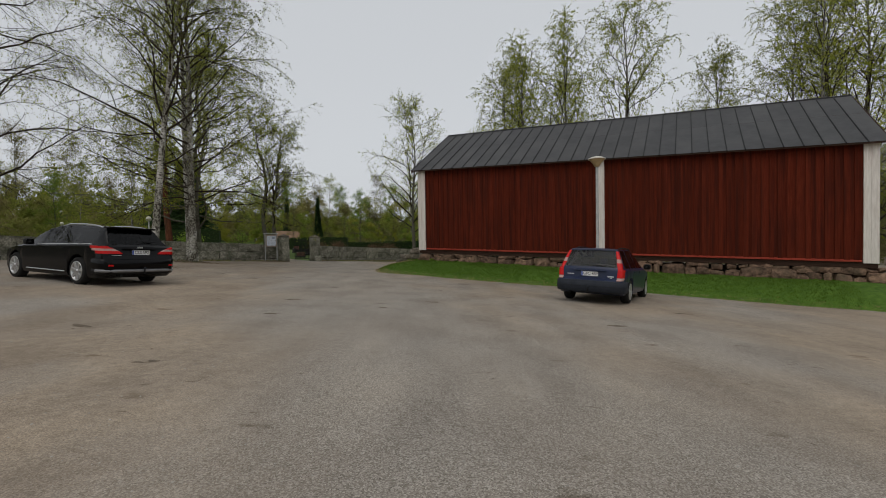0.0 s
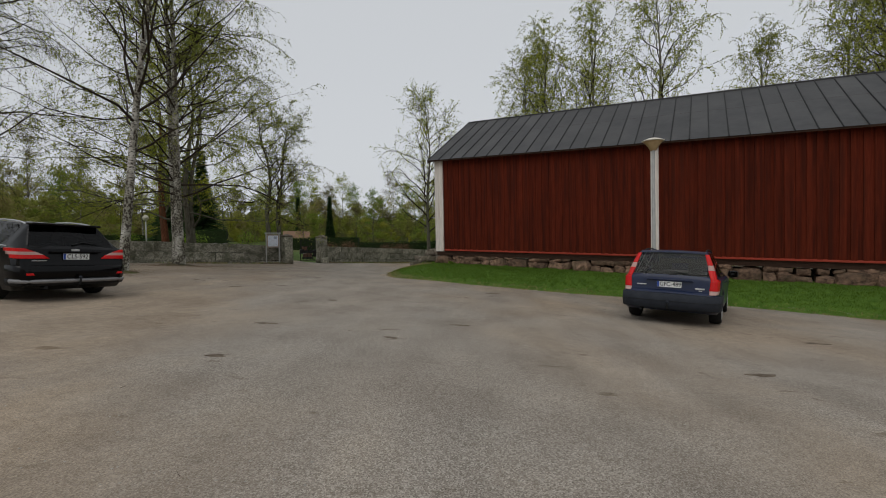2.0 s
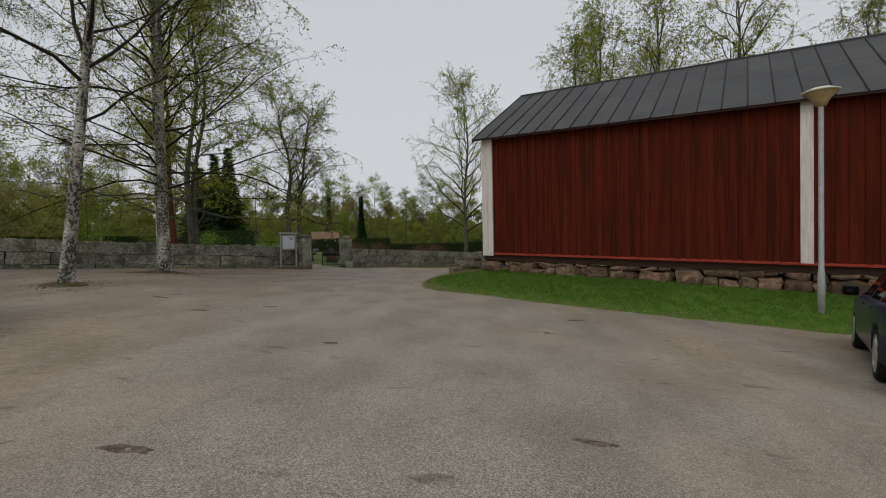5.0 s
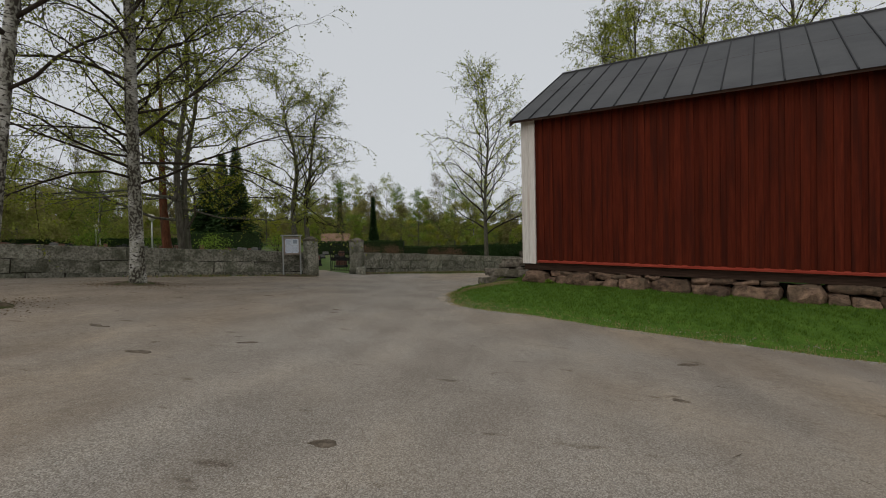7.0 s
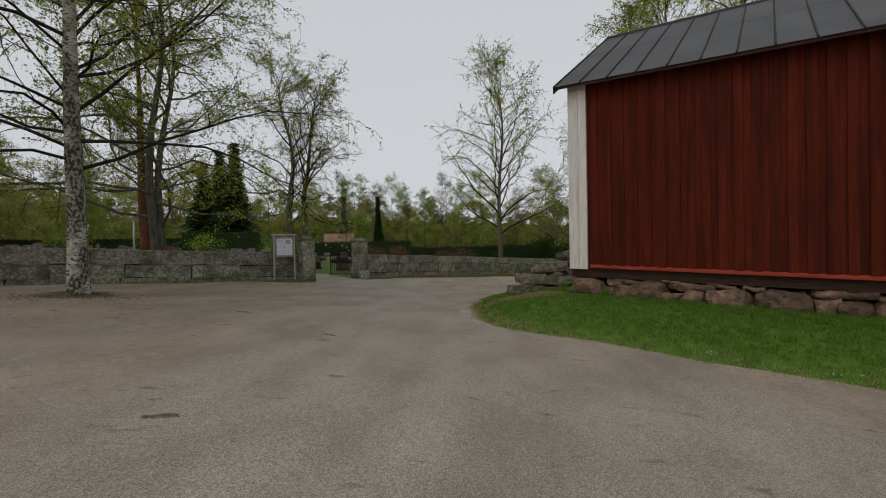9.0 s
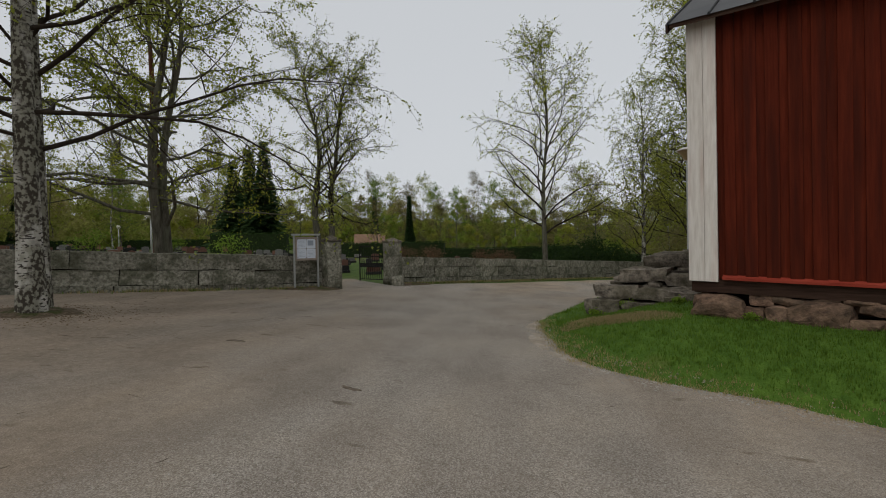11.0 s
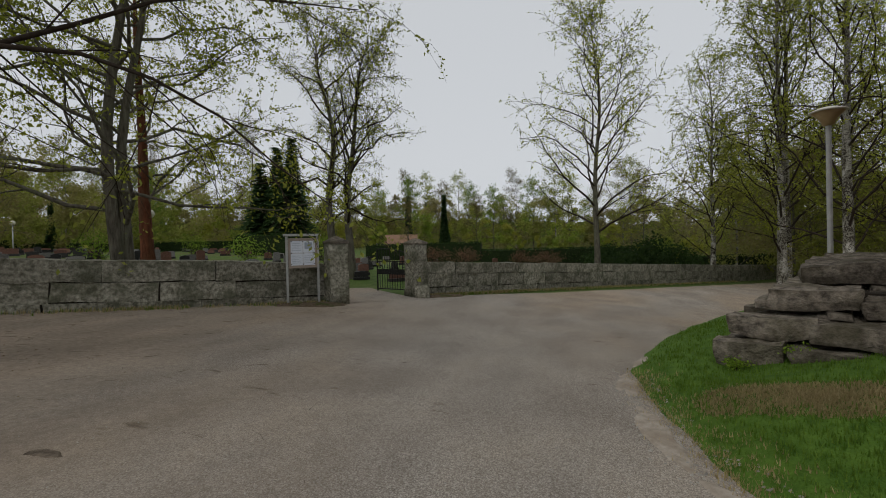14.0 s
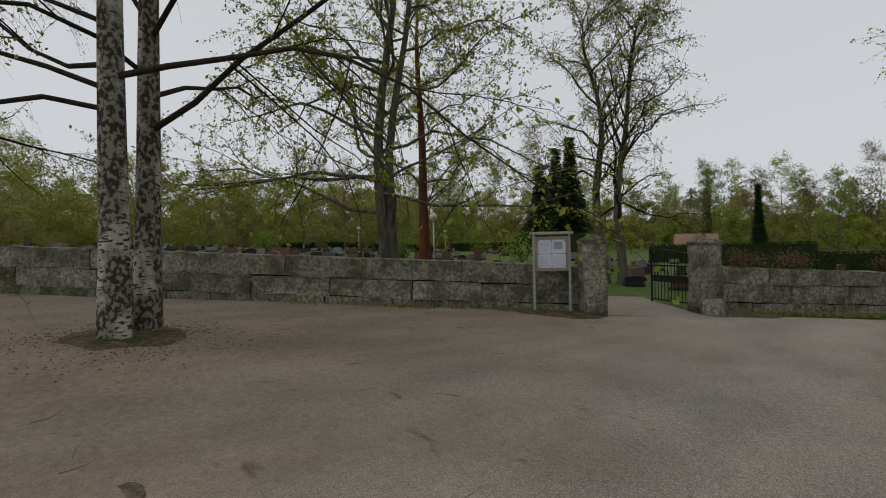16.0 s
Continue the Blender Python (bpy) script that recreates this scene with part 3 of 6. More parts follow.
for u0 in (-GABLE - 0.05, LENGTH + GABLE + 0.022):
    bm = bmesh.new()
    vs = []
    for u in (u0, u0 + 0.028):
        for w, dz in ((-OVER - 0.02, 0.02), (DEPTH / 2, 0.02), (DEPTH + OVER, 0.02), (DEPTH + OVER, -0.14), (DEPTH / 2, -0.14), (-OVER - 0.02, -0.14)):
            vs.append(bm.verts.new((u, w, roof_z(w) + dz)))
    for f in ((0, 1, 4, 5), (1, 2, 3, 4), (6, 11, 10, 7), (7, 10, 9, 8), (0, 6, 7, 1), (1, 7, 8, 2), (5, 4, 10, 11), (4, 3, 9, 10), (0, 5, 11, 6), (2, 8, 9, 3)):
        bm.faces.new([vs[i] for i in f])
    part("barge_board", sag(bm), M_TIMBER, roof)

# ---- the grass bank round the barn ----
EDGE = [(-3.54, 26.3), (-3.52, 24.9), (-3.28, 23.55), (-2.9, 22.65), (-2.2, 22.0), (-1.2, 21.55), (0.6, 20.3), (2.5, 19.4), (4.4, 18.45), (7.0, 17.0), (10.1, 14.9), (13.0, 13.0),
        (18.5, 10.0), (27, 16), (22, 27), (8, 36), (2.5, 36.5), (-0.6, 33.4), (-2.1, 30.6), (-3.0, 28.2)]


def edge_gap(x, y):
    """How far inside the grass a place lies; below zero outside."""
    inside, best = False, 1e9
    for (ax, ay), (bx, by) in zip(EDGE, EDGE[1:] + EDGE[:1]):
        if (ay > y) != (by > y) and x < (bx - ax) * (y - ay) / (by - ay) + ax:
            inside = not inside
        t = max(0, min(1, ((x - ax) * (bx - ax) + (y - ay) * (by - ay)) / ((bx - ax) ** 2 + (by - ay) ** 2)))
        best = min(best, math.hypot(x - ax - t * (bx - ax), y - ay - t * (by - ay)))
    return best if inside else -best


def bank_z(x, y):
    d = edge_gap(x, y) + 0.12 * noise.noise(Vector((x * 1.3, y * 1.3, 5)))
    d -= 0.75 * min(1.0, max(0.0, d)) * math.exp(-((x + 1.9) ** 2 + (y - 26.0) ** 2) / 1.6)
    if d <= 0:
        return plane_z(x, y) + 0.03 + 0.35 * d
    return plane_z(x, y) + 0.03 + 0.82 * (1 - math.exp(-d / 1.25)) + 0.02 * noise.noise(Vector((x, y, 8)))


bank = sheet("grass_bank", list(np.arange(-4.6, 19.6, 0.15)), list(np.arange(9.5, 36.8, 0.15)), bank_z, M_TURF, keep=lambda x, y: edge_gap(x, y) > -0.35 and not (0.6 < barn_uw(x, y)[0] < 17 and 0.6 < barn_uw(x, y)[1] < 6.8))
tagged(bank, "mown green grass bank with a dry straw-coloured patch", "grass bank", kind="structure")


def tuft_field(name, n, spot, height, width, material, seed, size=(0.6, 1.3)):
    """Many grass blades: one triangle each, in loose tufts."""
    r = random.Random(seed)
    verts, faces = [], []
    while len(faces) < n:
        place = spot(r)
        if not place:
            continue
        x, y, z = place
        for _ in range(5):
            a, s = r.uniform(0, 6.283), r.uniform(*size)
            bx, by = x + r.gauss(0, 0.035), y + r.gauss(0, 0.035)
            ww, hh, lean = width * s, height * s, r.uniform(0, height * 0.8)
            i = len(verts)
            verts += [(bx - ww * math.cos(a), by - ww * math.sin(a), z - 0.01), (bx + ww * math.cos(a), by + ww * math.sin(a), z - 0.01), (bx - lean * math.sin(a), by + lean * math.cos(a), z + hh)]
            faces.append((i, i + 1, i + 2))
    return raw(name, verts, faces, material)


def bank_spot(r):
    u, w = r.uniform(-4.5, 17), -2.9 + 3.2 * r.random()
    if r.random() < 0.45:
        u, w = r.uniform(-4.5, 6), r.uniform(-2.9, 5)
    x, y = barn_xy(u, w)
    d = edge_gap(x, y)
    if d < 0.04 * r.random() or (u > 0 and w > 0.3):
        return None
    if d < 0.25 and r.random() < 0.5:
        return None
    if (abs((u + 1.1) / 1.1) ** 2 + abs((w + 0.35) / 0.55) ** 2) < r.random() * 1.3:
        return None
    return x, y, bank_z(x, y)


blades = tuft_field("grass", 90000, bank_spot, 0.042, 0.0055, M_BLADE, 11)
tagged(blades, "short fresh green grass on the bank", "grass", kind="stuff")


def dry_spot(r):
    a, q = r.uniform(0, 6.283), r.random() ** 0.7
    x, y = barn_xy(-1.1 + 1.0 * q * math.cos(a), -0.35 + 0.42 * q * math.sin(a))
    return x, y, bank_z(x, y)


tagged(tuft_field("dry_grass", 12000, dry_spot, 0.024, 0.009, M_DRYGRASS, 14), "patch of dry straw-coloured grass on the bank", "dry grass", kind="stuff")


def edge_spot(r):
    i = r.randrange(11)
    (ax, ay), (bx, by) = EDGE[i], EDGE[i + 1]
    t = r.random()
    x, y = ax + t * (bx - ax) + r.gauss(0, 0.12), ay + t * (by - ay) + r.gauss(0, 0.12)
    return x, y, max(bank_z(x, y), plane_z(x, y))


tagged(tuft_field("grass_edge", 11000, edge_spot, 0.03, 0.006, M_DRYGRASS, 12), "thin dry grass straggling over the gravel edge", "grass", kind="stuff")

# ---- boulders under the barn ----
rnd = random.Random(21)
footing = empty("stone_footing", BARN, "dry-laid footing of reddish granite boulders under the barn", "stone footing")
u = 0.0
k = 0
while u < LENGTH + 0.2:
    top = SILL - 0.25 + SAG * u
    x, y = barn_xy(u + 0.4, -0.1)
    foot = bank_z(x, y)
    big = k == 0 or rnd.random() < 0.45
    w = 0.72 if k == 0 else (0.24 if k == 1 else (rnd.uniform(0.5, 1.05) if big else rnd.uniform(0.28, 0.5)))
    full = max(top - foot, 0.25)
    hh = full * (0.95 if k == 0 else rnd.uniform(0.6, 0.92)) if big else full * rnd.uniform(0.4, 0.6)
    s = part("boulder", stone(w * 0.97, rnd.uniform(0.55, 0.75), hh + 0.16, 40 + k, 0.42, 0.1, 5), M_BOULDER, footing)
    s.location = (u + w / 2, 0.2 - (0.14 if k == 0 else rnd.uniform(0, 0.08)), foot + (hh - 0.2) / 2 + 0.02)
    s.rotation_euler = (0, radians(rnd.uniform(-4, 4)), radians(rnd.uniform(-5, 5)))
    rest = full - hh
    if rest > 0.08:
        v = u + 0.02
        while v < u + w - 0.1:
            ww = rnd.uniform(0.25, 0.6)
            s = part("boulder", stone(ww * 0.97, 0.5, rest * 0.95, 90 + k * 5 + v, 0.4, 0.06, 4), M_BOULDER, footing)
            s.location = (v + ww / 2, 0.27, foot + hh + rest / 2 + 0.015)
            s.rotation_euler = (0, radians(rnd.uniform(-6, 6)), radians(rnd.uniform(-8, 8)))
            v += ww
    u += w
    k += 1
bm = bmesh.new()
box(bm, 0.1, LENGTH - 0.1, 0.42, 0.6, -1.2, SILL - 0.3)
box(bm, 0.1, 0.3, 0.6, DEPTH, -1.2, SILL - 0.3)
for v in bm.verts:
    v.co.z += SAG * v.co.x
part("earth_fill", bm, M_EARTH, footing, "dark earth behind the stones")

# ---- the stone ramp at the gable ----
ramp = empty("stone_ramp", BARN, "rough stepped ramp of lichen-grey stone slabs at the barn's gable", "stone ramp")
SLABS = ((-2.32, -1.58, 1.26, 0.02, 0.36, 0.75), (-1.52, -0.52, 1.2, 0.02, 0.37, 0.9), (-0.48, -0.07, 1.16, -0.05, 0.27, 0.6),
         (-2.2, -1.3, 1.5, 0.36, 0.63, 1.0), (-1.36, -0.07, 1.36, 0.37, 0.62, 1.1), (-0.75, -0.4, 1.24, 0.36, 0.47, 0.4),
         (-1.9, -0.92, 2.08, 0.66, 0.98, 1.1), (-0.9, -0.07, 2.02, 0.63, 0.92, 1.0), (-2.05, -1.78, 2.1, 0.64, 0.77, 0.5), (-1.2, -0.98, 2.0, 0.62, 0.7, 0.4),
         (-1.64, -0.5, 2.92, 0.97, 1.27, 1.4), (-0.52, -0.07, 2.84, 0.95, 1.29, 1.3), (-0.85, -0.5, 2.76, 0.92, 1.0, 0.5))
for k, (u0, u1, w0, z0, z1, deep) in enumerate(SLABS):
    bm = stone(u1 - u0, deep, (z1 - z0) * 0.86, 200 + k * 7, 0.1, 0.065, 6)
    thin = 0.22 * math.sin(k * 2.1)
    for v in bm.verts:
        v.co.z *= 1 + thin * v.co.x / (u1 - u0)
        v.co.y += 0.12 * (u1 - u0) * noise.noise(Vector((v.co.x * 1.6, k * 3.3, v.co.z * 2.5)))
        v.co.x = min(v.co.x, (u1 - u0) / 2)
    s = part("slab", bm, M_SLAB, ramp)
    s.location = ((u0 + u1) / 2, w0 + deep / 2, (z0 + z1) / 2)
    s.rotation_euler = (radians(rnd.uniform(-3, 3)), radians(2.5 * math.sin(k * 1.7)), radians(rnd.uniform(-4, 4)))
for k, (w0, z0, z1, u0) in enumerate(((2.1, 0.0, 0.37, -2.25), (2.5, 0.36, 0.65, -2.2), (3.2, 0.66, 0.96, -1.9), (4.3, 0.97, 1.27, -1.65))):
    w = w0
    j = 0
    while w < 6.6:
        lw = rnd.uniform(0.8, 1.5)
        s = part("slab", stone(1.1, lw * 1.0, (z1 - z0) * 0.88, 260 + k * 9 + j, 0.08, 0.06, 5), M_SLAB, ramp)
        s.location = (u0 + 0.55 + rnd.uniform(-0.1, 0.1), w + lw / 2, (z0 + z1) / 2)
        s.rotation_euler = (0, 0, radians(rnd.uniform(-6, 6)))
        w += lw
        j += 1
bm = boxed(-1.1, -0.06, 2.5, 6.5, -0.3, 0.9)
part("earth_fill", bm, M_EARTH, ramp, "dark earth packed between the slabs")

# ---- the churchyard wall ----
LEFT = [(-11.2, 30.95), (-13.35, 28.4), (-15.95, 25.25), (-18.95, 21.45), (-22.8, 16.7), (-30, 8.0), (-38, -1.0)]
RIGHT = [(-9.4, 34.3), (-6.85, 38.25), (-1.85, 45.35), (6.0, 56.0), (16.5, 71.0), (30, 90)]


def wall_run(name, points, courses, high, seed, label):
    r = random.Random(seed)
    wall = empty(name, pose(points[0][0], points[0][1], 0), label, "stone wall", kind="structure")
    core = bmesh.new()
    at = [0.0]
    for (ax, ay), (bx, by) in zip(points, points[1:]):
        at.append(at[-1] + math.hypot(bx - ax, by - ay))

    def spot(s):
        for k in range(len(points) - 1):
            if s <= at[k + 1] or k == len(points) - 2:
                t = (s - at[k]) / (at[k + 1] - at[k])
                (ax, ay), (bx, by) = points[k], points[k + 1]
                return ax + t * (bx - ax), ay + t * (by - ay), math.degrees(math.atan2(by - ay, bx - ax))

    ox, oy = points[0]
    for (ax, ay), (bx, by) in zip(points, points[1:]):
        L, ang = math.hypot(bx - ax, by - ay), math.degrees(math.atan2(by - ay, bx - ax))
        box(core, 0, L, -0.2, 0.2, -0.5, 0.6 * high, pose(ax - ox, ay - oy, plane_z((ax + bx) / 2, (ay + by) / 2), 0, -math.degrees(math.atan((plane_z(bx, by) - plane_z(ax, ay)) / L)), ang))
    part("core", core, M_EARTH, wall)
    for c, (z0, z1, lo, hi) in enumerate(courses):
        s = -r.uniform(0, 0.05)
        while s < at[-1]:
            far = s > 26
            L = r.uniform(lo, hi) * (1.5 if far else 1)
            x, y, ang = spot(s + L / 2)
            g = plane_z(x, y)
            e = 0.5
            tilt = -math.degrees(math.atan((plane_z(x + e * math.cos(radians(ang)), y + e * math.sin(radians(ang))) - g) / e))
            h = high * (z1 - z0)
            b = part("block", stone(L - 0.022, 0.56 + r.uniform(-0.03, 0.04), h - 0.012 + r.uniform(-0.015, 0.008), seed * 50 + c * 300 + s, 0.0, 0.032, 1 if far else 5), M_GRANITE, wall)
            b.matrix_local = pose(x - ox, y - oy, g + high * (z0 + z1) / 2 + r.uniform(-0.01, 0.01), 0, tilt + r.uniform(-0.6, 0.6), ang + r.uniform(-0.6, 0.6))
            s += L
    return wall


wall_run("wall_west", LEFT, ((-0.1, 0.14, 0.9, 1.8), (0.14, 0.55, 1.0, 2.4), (0.55, 1.0, 1.4, 3.0)), 1.07, 3, "low churchyard wall of big lichen-grey hewn granite blocks")
wall_run("wall_north", RIGHT, ((-0.1, 0.22, 0.8, 1.6), (0.22, 0.64, 0.8, 1.7), (0.64, 1.0, 1.1, 2.4)), 1.12, 4, "low churchyard wall of big lichen-grey hewn granite blocks")


def gate_post(x, y, w, h, turn, seed):
    p = empty("gate_post", pose(x, y, plane_z(x, y) - 0.05, 0, 0, turn), "square rough granite gate post with a pyramid cap", "gate post", "gate posts")
    bm = stone(w, w, h, seed, 0.02, 0.03, 4)
    bmesh.ops.translate(bm, verts=bm.verts, vec=(0, 0, h / 2))
    part("shaft", bm, M_GRANITE, p, smooth=True)
    bm = bmesh.new()
    c = w / 2 + 0.018
    ring0 = [bm.verts.new((sx * c, sy * c, h - 0.01)) for sx, sy in ((-1, -1), (1, -1), (1, 1), (-1, 1))]
    ring1 = [bm.verts.new((sx * c, sy * c, h + 0.05)) for sx, sy in ((-1, -1), (1, -1), (1, 1), (-1, 1))]
    tip = [bm.verts.new((sx * 0.04, sy * 0.04, h + 0.19)) for sx, sy in ((-1, -1), (1, -1), (1, 1), (-1, 1))]
    bm.faces.new(ring0[::-1]), bm.faces.new(tip)
    for a, b in ((ring0, ring1), (ring1, tip)):
        for i in range(4):
            bm.faces.new((a[i], a[(i + 1) % 4], b[(i + 1) % 4], b[i]))
    part("cap", bm, M_SLAB, p, "weathered pyramid cap")
    return p


gate_post(-10.62, 30.78, 0.5, 1.68, 50, 3)
gate_post(-9.42, 33.9, 0.55, 1.75, 58, 8)
b = link("stone_stub", stone(0.42, 0.36, 0.5, 77, 0.6, 0.05, 3), M_GRANITE, True)
b.location = (-9.05, 33.45, plane_z(-9.05, 33.45) + 0.15)
tagged(b, "low rough granite guard stone at the gate post's foot", "guard stone")


def iron_gate(x, y, ang):
    g = empty("iron_gate", pose(x, y, plane_z(x, y) + 0.04, 0, 0, ang), "black wrought-iron gate leaf standing open, with an arched top", "gate")
    W, H = 1.5, 1.28

    def top(t):
        return H + 0.28 * math.sin(math.pi * (0.15 + 0.42 * t)) - 0.05

    part("stile", boxed(-0.02, 0.02, -0.02, 0.02, 0, top(0), 0.004), M_IRON, g)
    part("stile", boxed(W - 0.02, W + 0.02, -0.02, 0.02, 0, top(1), 0.004), M_IRON, g)
    for z in (0.1, 0.62, 1.05):
        part("rail", boxed(0.02, W - 0.02, -0.015, 0.015, z, z + 0.035), M_IRON, g)
    part("top_rail", tube([(W * k / 12, 0, top(k / 12)) for k in range(13)], [0.02] * 13, 6), M_IRON, g)
    for k in range(1, 12):
        t = k / 12
        part("bar", tube([(W * t, 0, 0.12), (W * t, 0, top(t))], [0.011] * 2, 6), M_IRON, g)
    for k in range(4):
        cx = W * (k + 0.5) / 4
        part("scroll", tube([(cx + (0.03 + 0.09 * a / 14) * math.cos(a * 0.8), 0, 0.84 + (0.03 + 0.09 * a / 14) * math.sin(a * 0.8)) for a in range(15)], [0.01] * 15, 5), M_IRON, g)
    part("lower_panel", boxed(0.02, W - 0.02, -0.006, 0.006, 0.64, 0.8), M_IRON, g)
    return g


iron_gate(-9.72, 33.95, 156)


def notice_board(ax, ay, bx, by):
    L, ang = math.hypot(bx - ax, by - ay), math.degrees(math.atan2(by - ay, bx - ax))
    z = plane_z((ax + bx) / 2, (ay + by) / 2)
    n = empty("notice_board", pose(ax, ay, z - 0.02, 0, 0, ang), "grey steel-framed outdoor notice board with paper notices on two legs", "notice board")
    for x in (0.025, L - 0.025):
        part("leg", boxed(x - 0.027, x + 0.027, -0.025, 0.025, 0, 1.82, 0.006), M_GALV, n)
    part("head_rail", boxed(-0.05, L + 0.05, -0.08, 0.06, 1.8, 1.86, 0.008), M_GALV, n)
    case = part("case", boxed(0.07, L - 0.07, -0.035, 0.05, 0.98, 1.74, 0.006), M_BOARDFACE, n)
    for x0, x1, z0, z1 in ((0.06, L - 0.06, 0.97, 1.02), (0.06, L - 0.06, 1.7, 1.75), (0.06, 0.105, 1.02, 1.7), (L - 0.105, L - 0.06, 1.02, 1.7)):
        part("frame", boxed(x0, x1, -0.055, -0.03, z0, z1, 0.004), M_BOARDFACE, case)
    w = (L - 0.24) / 2
    for i in range(2):
        for j in range(2):
            x0, z0 = 0.115 + i * (w + 0.008), 1.04 + j * 0.325
            page = part("notice", boxed(x0, x0 + w, -0.041, -0.0365, z0, z0 + 0.315), M_PAPER, case)
            if (i, j) == (1, 1):
                part("printed_block", boxed(x0 + 0.04, x0 + w - 0.07, -0.0445, -0.0418, z0 + 0.1, z0 + 0.27), M_INK, page)
            else:
                for q in range(5):
                    part("printed_line", boxed(x0 + 0.03, x0 + w - 0.04 - 0.03 * (q % 3), -0.0445, -0.0418, z0 + 0.06 + q * 0.045, z0 + 0.068 + q * 0.045), M_INK, page)
    for x in (0.13, L / 2, L - 0.13):
        for z0 in (1.07, 1.36, 1.66):
            part("pin", boxed(x - 0.012, x + 0.012, -0.05, -0.045, z0 - 0.012, z0 + 0.012), M_IRON, case)
    return n


notice_board(-11.5, 29.78, -10.93, 30.42)


def street_lamp(x, y, head, lean, label):
    z = plane_z(x, y)
    h = head - z
    s = empty("street_lamp", pose(x, y, z, 0, 0, 0), label, "street lamp", "mushroom lamps")
    part("pole", lathe([(0.07, -0.1), (0.07, 1.2), (0.055, 1.25), (0.05, h - 0.32), (0.05, h - 0.3)], 14), M_GALV, s, smooth=True)
    part("bowl", lathe([(0.06, h - 0.34), (0.1, h - 0.33), (0.16, h - 0.2), (0.3, h - 0.04), (0.3, h - 0.02)], 24), M_LAMPAMBER, s, "amber-tinted lamp bowl", True)
    part("hood", lathe([(0.34, h - 0.045), (0.345, h - 0.02), (0.2, h + 0.04), (0.05, h + 0.075), (0.0, h + 0.08)], 24), M_LAMPTOP, s, "pale shallow hood", True)
    return s


street_lamp(6.1, 18.2, 4.55, 0, "pale steel mushroom lamp post standing before the barn")
street_lamp(1.02, 31.5, 4.38, 0, "pale steel mushroom lamp post beside the stone ramp")


def globe_lamp(x, y, head):
    z = plane_z(x, y)
    s = empty("globe_lamp", pose(x, y, z - 0.05), "opal globe lamp on a slim grey churchyard post", "globe lamp", "churchyard globe lamps")
    h = head - z
    part("pole", lathe([(0.05, 0), (0.045, 1), (0.035, h - 0.15)], 10), M_GALV, s, smooth=True)
    part("globe", lathe([(0.05, h - 0.17)] + [(0.2 * math.sin(a), h + 0.02 - 0.2 * math.cos(a)) for a in np.linspace(0.3, 3.1, 10)], 16), M_GLOBE, s, smooth=True)


globe_lamp(-22.9, 36.0, 3.4)
globe_lamp(-47.0, 57.0, 4.1)
globe_lamp(-50.0, 47.0, 4.4)


